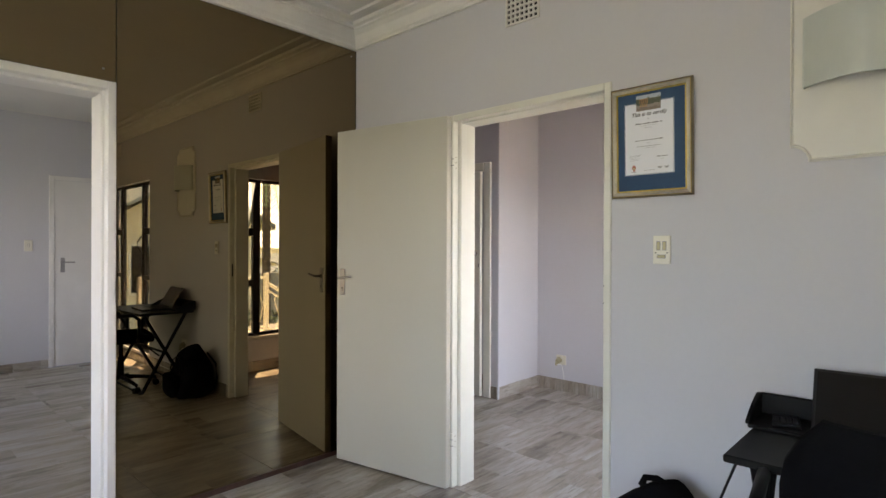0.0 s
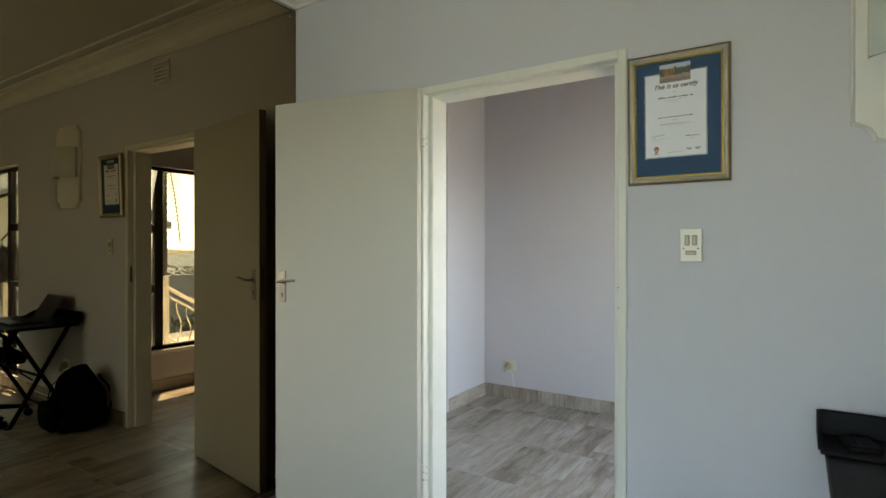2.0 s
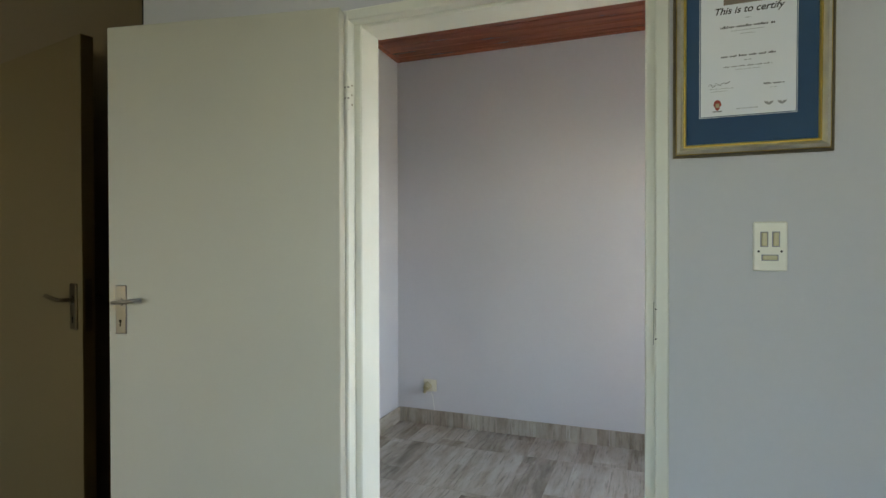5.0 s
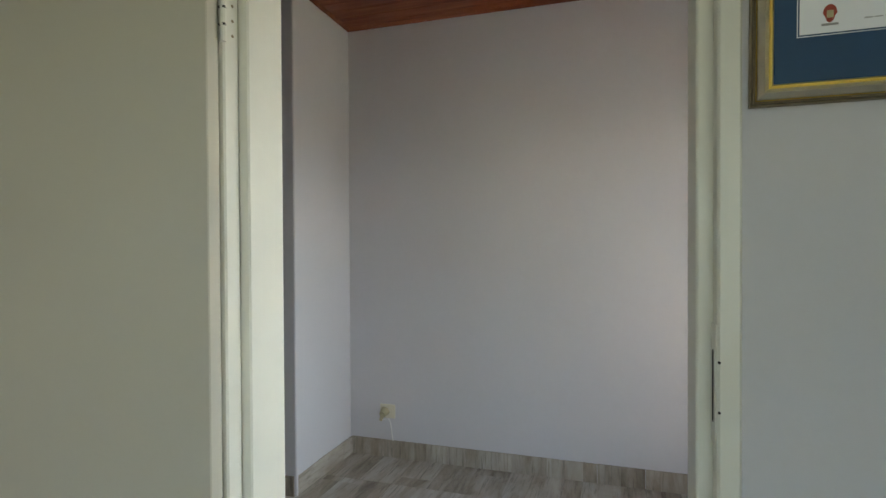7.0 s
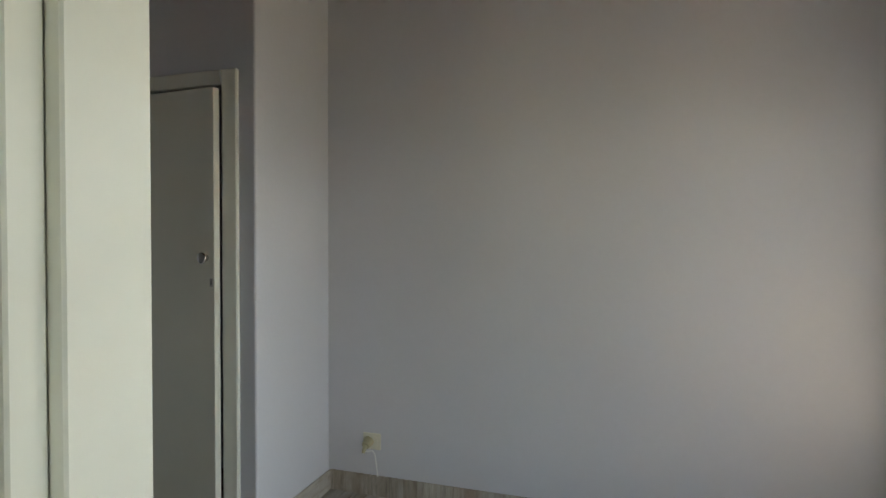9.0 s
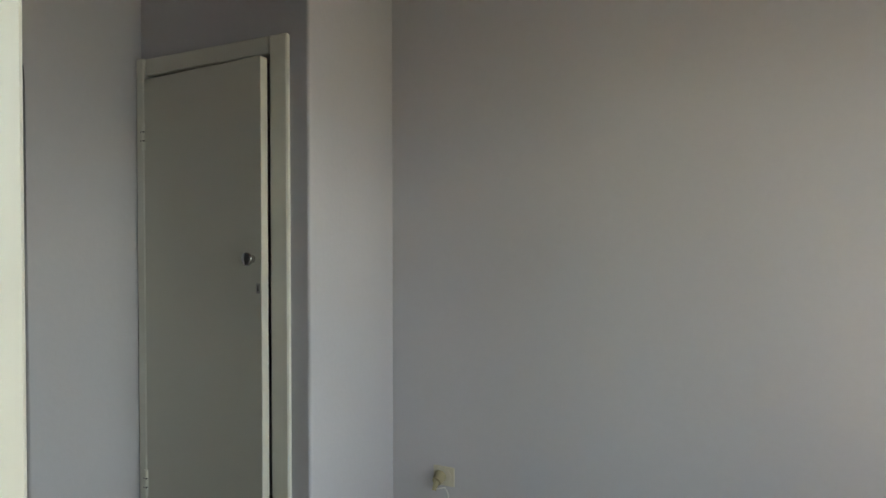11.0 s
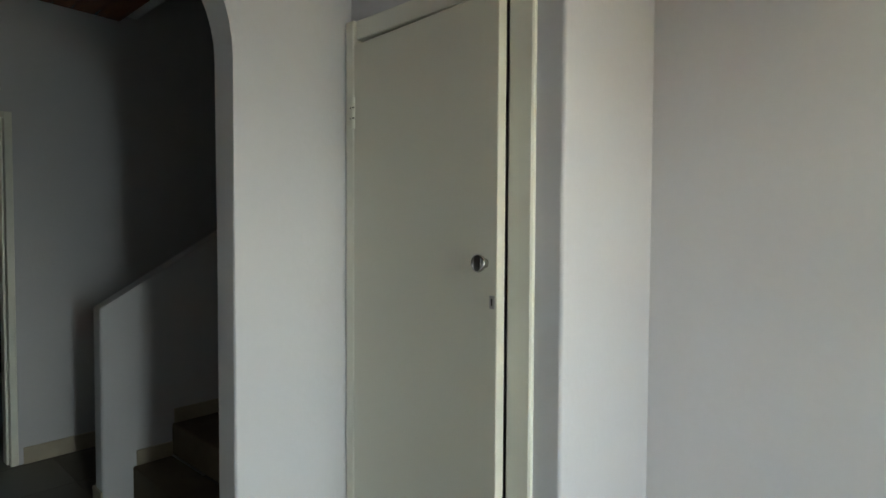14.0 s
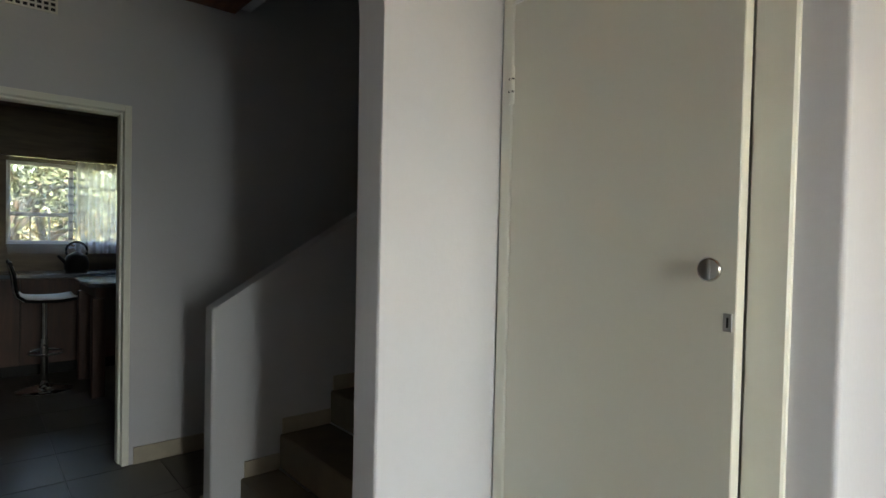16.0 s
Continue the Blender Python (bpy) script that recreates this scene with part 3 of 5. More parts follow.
# ---- doors ----
def lever_set(parent, x, y, z, side, flip=1):
    """Handle plate with lever and keyhole; side -1: on the face towards -y. flip: way in which the lever points."""
    s = side
    bm = boxes((x - 0.021, min(y, y + s * 0.007), z - 0.105, x + 0.021, max(y, y + s * 0.007), z + 0.055), bevel=0.0028)
    plate = part("handle_plate", bm, CHROME, parent, "satin chrome handle plate")
    bm = rod(bmesh.new(), (x, y + s * 0.007, z), (x, y + s * 0.014, z), 0.014, 16)
    part("rose", bm, CHROME, plate)
    lever = [(x, y + s * 0.012, z), (x, y + s * 0.036, z), (x + flip * 0.006, y + s * 0.045, z + 0.001), (x + flip * 0.02, y + s * 0.048, z + 0.002),
             (x + flip * 0.06, y + s * 0.047, z + 0.006), (x + flip * 0.098, y + s * 0.046, z + 0.011), (x + flip * 0.106, y + s * 0.040, z + 0.011)]
    part("lever", tube(lever, 0.0078, 10, 0.85), CHROME, plate, "bent chrome lever", smooth=True)
    bm = rod(bmesh.new(), (x, y + s * 0.0068, z - 0.062), (x, y + s * 0.0078, z - 0.062), 0.0048, 10)
    box(bm, x - 0.0022, min(y + s * 0.0068, y + s * 0.0078), z - 0.08, x + 0.0022, max(y + s * 0.0068, y + s * 0.0078), z - 0.062)
    part("keyhole", bm, HOLE, plate, "dark keyhole")


def butt_hinge(parent, x, y, z, h=0.1, r=0.0065):
    bm = rod(bmesh.new(), (x, y, z - h / 2), (x, y, z + h / 2), r, 10)
    for k in (-0.17, 0.17):
        rod(bm, (x, y, z + h * k - 0.001), (x, y, z + h * k + 0.001), r * 1.12, 10)
    hinge = part("hinge", bm, FRAME_PAINT, parent, "painted butt hinge")
    part("hinge_gap", boxes((x - r * 1.05, y - r * 0.9, z - h * 0.19, x + r * 1.05, y + r * 0.2, z - h * 0.15),
                            (x - r * 1.05, y - r * 0.9, z + h * 0.15, x + r * 1.05, y + r * 0.2, z + h * 0.19)), HOLE, hinge, "dark gap between the knuckles")


def frame_boxes(x0, x1, top, y0, y1, face, stop, rebate, stop_right=None, stop_head=None):
    """Steel frame about an opening: outer x0 to x1, outer top; wall from y0 to y1; face width, stop width, rebate depth."""
    a, b = y0 - 0.008, y1 + 0.002
    m = y0 + rebate
    sr = stop if stop_right is None else stop_right
    sh = stop if stop_head is None else stop_head
    return [
        [(x0, a, 0.0, x0 + face, m, top), (x0 + 0.004, m, 0.0, x0 + face + stop, b, top - 0.004)],
        [(x1 - face, a, 0.0, x1, m, top), (x1 - face - sr, m, 0.0, x1 - 0.004, b, top - 0.004)],
        [(x0 + face, a, top - face, x1 - face, m, top), (x0 + face + stop, m, top - face - sh, x1 - face - sr, b, top - 0.004)],
    ]


def lobby_door():
    d = base("door_1", 0, 0, 0, label="open cream-painted flush door in a cream steel frame", category="door", kind="structure")
    for rows in frame_boxes(0.826, 1.775, 2.036, 0.0, WALL + 0.014, 0.033, 0.022, 0.037, 0.024, 0.008):
        part("door_frame", boxes(*rows, bevel=0.0035), FRAME_PAINT, d)
    # strike plate on the lock side
    strike = part("strike_plate", boxes((1.7395, -0.004, 1.02, 1.7418, 0.034, 1.205), bevel=0.0008), FRAME_PAINT, d, "painted strike plate")
    part("strike_slot", boxes((1.7388, 0.012, 1.055, 1.7396, 0.023, 1.165), bevel=0.0003), HOLE, strike, "narrow bolt slot")
    for z in (1.075, 1.150):
        part("strike_screw", rod(bmesh.new(), (1.7445, -0.0088, z), (1.7445, -0.006, z), 0.0021, 8), HOLE, strike, "dark screw hole")
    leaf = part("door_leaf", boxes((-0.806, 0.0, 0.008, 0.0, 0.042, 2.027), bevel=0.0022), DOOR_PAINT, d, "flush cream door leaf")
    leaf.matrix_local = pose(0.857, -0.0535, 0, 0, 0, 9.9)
    lever_set(leaf, -0.757, 0.0, 1.128, -1, 1)
    lever_set(leaf, -0.757, 0.042, 1.128, 1, 1)
    part("lock_face", boxes((-0.8072, 0.009, 1.02, -0.8055, 0.031, 1.2)), CHROME, leaf)
    for z in (0.25, 1.78):
        butt_hinge(d, 0.8595, -0.0105, z)
        for dz in (-0.03, 0.0, 0.03):
            part("hinge_screw", rod(bmesh.new(), (0.8585, 0.017, z + dz), (0.8598, 0.017, z + dz), 0.0034, 8), GOLD_DARK, d, "worn hinge screw")


lobby_door()


def left_doorway():
    d = base("door_2", 0, 0, 0, label="white steel door frame of an open doorway", category="door frame", kind="structure")
    for rows in frame_boxes(1.402, 2.415, 2.076, 0.0, 0.19, 0.036, 0.014, 0.044):
        # turned so that the frame stands in the wall along y
        out = [(-r[4], -r[3], r[2], -r[1], -r[0], r[5]) for r in rows]
        part("door_frame", boxes(*out, bevel=0.0035), WHITE_FRAME, d)


left_doorway()


def left_room_door():
    d = base("door_3", -4.307, 0, 0, label="closed white flush door in a white frame", category="door", kind="structure")
    y0, y1 = -0.79, -0.03
    part("door_frame", boxes((-0.03, y0, 0.0, 0.012, y0 + 0.05, 2.085), bevel=0.003), WHITE_FRAME, d)
    part("door_frame", boxes((-0.03, y1 - 0.03, 0.0, 0.012, y1, 2.085), bevel=0.003), WHITE_FRAME, d)
    part("door_frame", boxes((-0.03, y0 + 0.05, 2.04, 0.012, y1 - 0.03, 2.085), bevel=0.003), WHITE_FRAME, d)
    leaf = part("door_leaf", boxes((-0.03, y0 + 0.053, 0.008, 0.004, y1 - 0.033, 2.037), bevel=0.002), WHITE_FRAME, d)
    bm = boxes((0.004, -0.685, 1.03, 0.011, -0.645, 1.19), bevel=0.002)
    plate = part("handle_plate", bm, CHROME, leaf, "chrome handle plate")
    pts = [(0.01, -0.665, 1.14), (0.045, -0.665, 1.14), (0.052, -0.645, 1.141), (0.052, -0.56, 1.141)]
    part("lever", tube(pts, 0.0075, 8), CHROME, leaf, smooth=True)


left_room_door()


def cupboard():
    d = base("door_4", 0, 0, 0, label="slightly ajar cream cupboard door in a cream wooden frame", category="cupboard door", kind="structure")
    x0, x1, top = -0.853, -0.100, 2.068
    y0, y1 = 1.553, 1.64
    part("door_frame", boxes((x0, y0 - 0.012, 0.0, x0 + 0.042, y1, top), bevel=0.004), FRAME_PAINT, d)
    part("door_frame", boxes((x1 - 0.079, y0, 0.0, x1, y1, top), bevel=0.005), FRAME_PAINT, d)
    part("door_frame", boxes((x0 + 0.042, y0, top - 0.066, x1 - 0.079, y1, top), bevel=0.004), FRAME_PAINT, d)
    leaf = part("door_leaf", boxes((0.0, -0.034, 0.012, 0.635, 0.0, 1.982), bevel=0.002), CUPBOARD_PAINT, d, "flush cream cupboard leaf standing ajar")
    leaf.matrix_local = pose(-0.808, 1.577, 0, 0, 0, -3.4)
    # knob
    bm = lathe([(0.014, 0.0), (0.012, 0.003), (0.011, 0.012), (0.018, 0.016), (0.0235, 0.022), (0.0245, 0.027), (0.0225, 0.031), (0.020, 0.0322), (0.004, 0.0325)], 28)
    bmesh.ops.transform(bm, matrix=pose(0.592, -0.034, 1.264, 90, 0, 0), verts=bm.verts)
    part("knob", bm, POLISHED, leaf, "round polished metal knob", smooth=True)
    key = part("keyhole_plate", boxes((0.611, -0.0365, 1.142, 0.629, -0.0342, 1.178), bevel=0.001), CHROME, leaf, "small metal keyhole plate")
    part("keyhole", boxes((0.618, -0.0372, 1.150, 0.622, -0.0364, 1.170)), HOLE, key)
    for z in (0.347, 1.751):
        butt_hinge(d, -0.8095, 1.5385, z, 0.105, 0.0075)
        part("hinge_plate", boxes((-0.824, 1.5385, z - 0.052, -0.811, 1.5415, z + 0.052), bevel=0.0006), FRAME_PAINT, d, "painted hinge plate")


cupboard()


def kitchen_doorway():
    d = base("door_5", 0, 0, 0, label="cream steel frame of the open kitchen doorway", category="door frame", kind="structure")
    for rows in frame_boxes(0.185, 1.045, 2.0, 0.0, 0.12, 0.036, 0.012, 0.044):
        out = [(KITCHEN_X - r[4], r[0], r[2], KITCHEN_X - r[1], r[3], r[5]) for r in rows]
        part("door_frame", boxes(*out, bevel=0.0035), FRAME_PAINT, d)


kitchen_doorway()


# ---- windows ----
def steel_window(name, axis, plane, u0, u1, z0, z1, posts, bars, out, label, sill=None):
    """Dark steel window in an opening; posts: u of uprights; bars: (u0, u1, z) cross bars. out: outside direction along the axis."""
    w = base(name, 0, 0, 0, label=label, category="window", kind="structure")
    t0, t1 = sorted((plane, plane + out * 0.04))

    def b(ua, za, ub, zb, grow=0.0):
        p, q = t0 - grow, t1 + grow
        return (p, ua, za, q, ub, zb) if axis == "x" else (ua, p, za, ub, q, zb)
    f = 0.032
    part("window_frame", boxes(b(u0, z0, u1, z0 + f), b(u0, z1 - f, u1, z1), b(u0, z0 + f, u0 + f, z1 - f), b(u1 - f, z0 + f, u1, z1 - f), bevel=0.003), STEEL_DARK, w)
    for u, wd in posts:
        part("mullion", boxes(b(u - wd / 2, z0 + f, u + wd / 2, z1 - f, 0.004), bevel=0.003), STEEL_DARK, w)
    for ua, ub, z, h in bars:
        part("transom", boxes(b(ua, z - h / 2, ub, z + h / 2, 0.003), bevel=0.003), STEEL_DARK, w)
    us = [u0 + f] + [u for u, _ in posts] + [u1 - f]
    mid = (t0 + t1) / 2
    for ua, ub in zip(us, us[1:]):
        g = (mid - 0.002, ua, z0 + f, mid + 0.002, ub, z1 - f) if axis == "x" else (ua, mid - 0.002, z0 + f, ub, mid + 0.002, z1 - f)
        pane = part("pane", boxes(g), GLASS, w)
        pane.visible_shadow = False
    if sill:
        part("window_sill", boxes(sill, bevel=0.004), WHITE_FRAME, w, "white painted sill")
    return w


steel_window("window_1", "x", LOBBY_X1 + 0.06, 0.30, 1.95, 0.37, 2.04, [(0.72, 0.08), (1.32, 0.05)],
             [(0.30, 0.68, 1.475, 0.085), (0.30, 0.68, 0.93, 0.075), (1.34, 1.95, 1.475, 0.06)], 1, "tall dark steel-framed window with white sill",
             (LOBBY_X1 - 0.012, 0.29, 0.335, LOBBY_X1 + 0.06, 1.96, 0.37))
w2 = steel_window("window_2", "y", 0.06, 3.65, 5.05, 0.13, 2.06, [(4.02, 0.07), (4.76, 0.07)],
                  [(3.68, 3.99, 1.495, 0.07), (3.68, 3.99, 0.96, 0.05), (4.79, 5.02, 1.495, 0.07), (4.79, 5.02, 0.96, 0.05)], 1,
                  "tall dark steel-framed window with opening casements", (3.64, -0.012, 0.095, 5.06, 0.06, 0.13))
part("stay", tube([(4.03, 0.052, 1.24), (4.05, 0.01, 1.32), (4.02, 0.0, 1.38), (4.03, 0.052, 1.44)], 0.008), STEEL_DARK, w2, "casement stay bar")
steel_window("window_3", "y", OFFICE_Y0 - 0.06, 0.5, 3.5, 0.5, 2.2, [(1.5, 0.05), (2.5, 0.05)], [], -1, "wide dark steel-framed window")
steel_window("window_4", "y", OFFICE_Y0 - 0.06, -3.3, -1.1, 0.8, 2.2, [(-2.2, 0.05)], [], -1, "wide dark steel-framed window")


# ---- skirtings of cut floor tile ----
def skirting(name, axis, plane, out, u0, u1, h, mat, step, label):
    s = tagged(new(name), label, "skirting", kind="structure")
    u, k = u0, 0
    while u < u1 - 0.005:
        v = min(u + step, u1)
        a, b = sorted((plane + out * 0.0005, plane + out * 0.0095))
        r = (a, u + 0.001, 0.0, b, v - 0.001, h) if axis == "x" else (u + 0.001, a, 0.0, v - 0.001, b, h)
        bm = bmesh.new()
        box(bm, *r)
        part("skirting_tile", bm, mat, s)
        u = v
    return s


skirting("baseboard_lobby_back", "y", LOBBY_Y1, -1, -0.025, LOBBY_X1, 0.105, TILE_X, 0.25, "skirting of cut wood-look floor tiles")
skirting("baseboard_lobby_pier", "x", -0.028, 1, 1.583, LOBBY_Y1 - 0.01, 0.105, TILE, 0.5, "skirting of cut wood-look floor tiles")
skirting("baseboard_pier_front", "y", 1.57, -1, -0.096, -0.030, 0.105, TILE_X, 0.25, "skirting of cut wood-look floor tiles")
skirting("baseboard_arch_wall", "x", ARCH_X, 1, 1.145, 1.515, 0.105, TILE, 0.5, "skirting of cut wood-look floor tiles")
skirting("baseboard_lobby_window", "x", LOBBY_X1, -1, WALL, LOBBY_Y1 - 0.01, 0.105, TILE, 0.25, "skirting of cut wood-look floor tiles")
skirting("baseboard_lobby_near", "y", WALL, 1, 1.79, LOBBY_X1 - 0.01, 0.105, TILE_X, 0.25, "skirting of cut wood-look floor tiles")
skirting("baseboard_lobby_near_left", "y", WALL, 1, ARCH_X, 0.85, 0.105, TILE_X, 0.25, "skirting of cut wood-look floor tiles")
skirting("baseboard_office_door_wall", "y", 0.0, -1, 1.78, OFFICE_X1, 0.105, TILE_X, 0.25, "skirting of cut wood-look floor tiles")
skirting("baseboard_left_room", "x", -4.307, 1, OFFICE_Y0, -0.795, 0.09, TILE, 0.5, "skirting of cut wood-look floor tiles")
skirting("baseboard_left_room_side", "y", 0.0, -1, -4.29, -0.14, 0.09, TILE_X, 0.5, "skirting of cut wood-look floor tiles")
skirting("baseboard_kitchen_wall", "x", KITCHEN_X, 1, 1.067, 4.7, 0.095, STONE_SKIRT, 0.45, "skirting of beige tiles")

# ---- office things ----
def text_mesh(body, size, mat, name, parent, x, z, y, shear=0.0, align="CENTER"):
    c = bpy.data.curves.new(name, "FONT")
    c.body, c.size, c.align_x, c.shear, c.extrude, c.offset = body, size, align, shear, 0.0002, size * 0.018
    ob = bpy.data.objects.new(name, c)
    scene.collection.objects.link(ob)
    dg = bpy.context.evaluated_depsgraph_get()
    me = bpy.data.meshes.new_from_object(ob.evaluated_get(dg))
    bpy.data.objects.remove(ob)
    me.materials.clear()
    me.materials.append(mat)
    out = new(name, me)
    out.parent = parent
    out.matrix_local = pose(x, y, z, 90, 0, 0)
    return out


def photo_material():
    """Small printed view: warm building and dark trees under a pale sky, over brown ground."""
    m = bpy.data.materials.new("printed_view")
    m.use_nodes = True
    nodes, links = m.node_tree.nodes, m.node_tree.links
    b = nodes["Principled BSDF"]
    co = nodes.new("ShaderNodeTexCoord")
    sp = nodes.new("ShaderNodeSeparateXYZ")
    links.new(co.outputs["Generated"], sp.inputs[0])
    n = nodes.new("ShaderNodeTexNoise")
    n.inputs["Scale"].default_value, n.inputs["Detail"].default_value = 7.0, 6
    links.new(co.outputs["Generated"], n.inputs["Vector"])
    ma = nodes.new("ShaderNodeMath")
    ma.operation = "MULTIPLY_ADD"
    ma.inputs[1].default_value = 0.45
    links.new(n.outputs["Fac"], ma.inputs[0])
    links.new(sp.outputs["Z"], ma.inputs[2])
    r = ramp(nodes, [(0.22, (0.22, 0.17, 0.13)), (0.42, (0.30, 0.25, 0.21)), (0.62, (0.07, 0.08, 0.045)), (0.90, (0.13, 0.13, 0.08)), (1.0, (0.50, 0.55, 0.60))])
    r.color_ramp.interpolation = "CONSTANT"
    links.new(ma.outputs[0], r.inputs["Fac"])
    links.new(r.outputs["Color"], b.inputs["Base Color"])
    b.inputs["Roughness"].default_value = 0.5
    return m


def certificate():
    x0, x1, z0, z1 = 1.783, 2.119, 1.525, 1.986
    w, h = x1 - x0, z1 - z0
    c = base("framed_certificate", x0, -0.002, z0, label="certificate on navy mount in a moulded gold frame", category="picture frame")
    c.matrix_world = pose(x0, -0.003, z0, 1.8, 0, 0)

    def moulding(inset, width, y_lo, y_hi, mat, name, lab):
        a, b = inset, inset + width
        bm = bmesh.new()
        prof = [(a, 0.0), (a, y_lo), ((a + b) / 2, y_hi), (b, y_lo * 0.75), (b, 0.0)]
        rings = []
        for d, y in prof:
            rings.append([bm.verts.new(p) for p in ((d, -y, d), (w - d, -y, d), (w - d, -y, h - d), (d, -y, h - d))])
        for p, q in zip(rings, rings[1:] + rings[:1]):
            for k in range(4):
                bm.faces.new((p[k], p[(k + 1) % 4], q[(k + 1) % 4], q[k]))
        return part(name, bm, mat, c, lab)
    moulding(0.0, 0.0036, 0.011, 0.0125, GOLD_DARK, "outer_moulding", "dark bronze outer edge")
    moulding(0.0034, 0.0034, 0.0135, 0.016, GOLD_DARK, "outer_bead", "dark bronze bead")
    moulding(0.0066, 0.0024, 0.014, 0.0155, GOLD_BRIGHT, "gold_line", "thin gold line")
    moulding(0.0088, 0.0148, 0.0165, 0.0235, GOLD, "frame_moulding", "rounded silvery frame")
    moulding(0.0234, 0.0012, 0.009, 0.0092, GOLD_DARK, "shadow_groove", "dark groove")
    moulding(0.0244, 0.0060, 0.0105, 0.0135, GOLD_BRIGHT, "fillet", "bright gold inner fillet")
    part("mount", boxes((0.029, -0.007, 0.029, w - 0.029, -0.003, h - 0.029)), MAT_BLUE, c, "navy blue mount board")
    px0, px1, pz0, pz1 = 0.062, w - 0.075, 0.096, h - 0.074
    part("mount_bevel", boxes((px0 - 0.003, -0.0074, pz0 - 0.003, px1 + 0.003, -0.0066, pz1 + 0.003)), PAPER, c, "white mount edge")
    part("mount_gap", boxes((px0 - 0.0018, -0.0078, pz0 - 0.0018, px1 + 0.0018, -0.007, pz1 + 0.0018)), MAT_BLUE, c)
    sheet = part("paper", boxes((px0, -0.0086, pz0, px1, -0.0072, pz1)), PAPER, c, "white certificate sheet")
    cx = (px0 + px1) / 2
    photo = part("printed_view", boxes((cx - 0.051, -0.0098, pz1 - 0.031, cx + 0.05, -0.0084, pz1 + 0.032)), photo_material(), c, "small printed view of a building among trees")
    part("view_building", boxes((cx - 0.037, -0.0101, pz1 - 0.001, cx - 0.003, -0.0097, pz1 + 0.017)), VIEW_WALL, photo, "warm sunlit building in the view")
    for k in range(4):
        part("view_opening", boxes((cx - 0.0345 + k * 0.008, -0.0104, pz1, cx - 0.0305 + k * 0.008, -0.0100, pz1 + 0.013)), INK, photo)
        part("view_reflection", boxes((cx - 0.0345 + k * 0.008, -0.0101, pz1 - 0.016, cx - 0.0300 + k * 0.008, -0.0097, pz1 - 0.004)), VIEW_WALL, photo)
    text_mesh("This is to certify", 0.0220, INK, "lettering", c, cx, pz1 - 0.052, -0.0089, shear=0.3)

    def bars(rows):
        """Rows of small words: (z from the sheet's foot, x from its middle, width, height, count)."""
        rnd = random.Random(5)
        for z, x, width, hh, count, mat in rows:
            bm = bmesh.new()
            u, k = x - width / 2, 0
            while u < x + width / 2:
                if k and k % (5 + count % 4) == 0:
                    u += hh * 0.9
                ww, tall = hh * rnd.uniform(0.3, 0.62), hh * rnd.choice((0.62, 0.62, 0.7, 1.0))
                box(bm, cx + u, -0.0091, pz0 + z, cx + u + ww, -0.0085, pz0 + z + tall)
                u += ww + hh * 0.2
                k += 1
            part("line_of_print", bm, mat, c)
    ph = pz1 - pz0
    bars([(ph - 0.066, 0.0, 0.012, 0.0022, 1, INK_GREY), (ph - 0.086, 0.0, 0.114, 0.0058, 19, INK), (ph - 0.094, 0, 0.07, 0.0018, 8, INK_GREY),
          (ph - 0.102, 0, 0.03, 0.0016, 4, INK_GREY), (0.137, 0.0, 0.112, 0.0046, 24, INK), (0.127, 0, 0.014, 0.002, 1, INK_GREY),
          (0.113, 0, 0.1, 0.0034, 13, INK_GREY), (0.106, 0, 0.05, 0.0016, 6, INK_GREY), (0.064, -0.055, 0.05, 0.0016, 4, INK_GREY),
          (0.058, -0.06, 0.035, 0.0014, 4, INK_GREY), (0.066, 0.055, 0.042, 0.0042, 9, INK), (0.058, 0.055, 0.012, 0.0014, 1, INK_GREY),
          (0.014, 0.0, 0.045, 0.0024, 5, INK_GREY)])
    sx = cx - 0.062
    sig = [(sx - 0.02 + 0.0042 * k, -0.009, pz0 + 0.072 + 0.006 * math.sin(k * 1.9) * (1 - k / 14) + 0.0006 * k) for k in range(12)]
    part("signature", tube(sig, 0.0006, 4), INK, c, "handwritten signature")
    # seals
    bm = prism([(sx - 0.001 + 0.0085 * math.cos(a) * (1.0 if math.sin(a) > -0.2 else 0.72), pz0 + 0.026 + 0.0125 * math.sin(a)) for a in
                [2 * math.pi * k / 20 for k in range(20)]], "y", -0.0092, -0.0084)
    seal = part("crest", bm, SEAL_RED, c, "small red crest")
    part("crest_shield", boxes((sx - 0.005, -0.0096, pz0 + 0.02, sx + 0.003, -0.009, pz0 + 0.03)), SEAL_GOLD, seal)
    part("crest_ribbon", boxes((sx - 0.011, -0.0092, pz0 + 0.0095, sx + 0.009, -0.0086, pz0 + 0.0125)), INK_GREY, seal)
    for dx in (0.045, 0.072):
        pts = [(cx + dx - 0.009 + 0.003 * k, pz0 + 0.024 - 0.006 * math.sin(math.pi * k / 6)) for k in range(7)]
        part("emblem", prism(pts + [(u, v + 0.004 + (0.004 if i in (2, 4) else 0)) for i, (u, v) in reversed(list(enumerate(pts)))], "y", -0.0091, -0.0085), INK_GREY, c)


certificate()


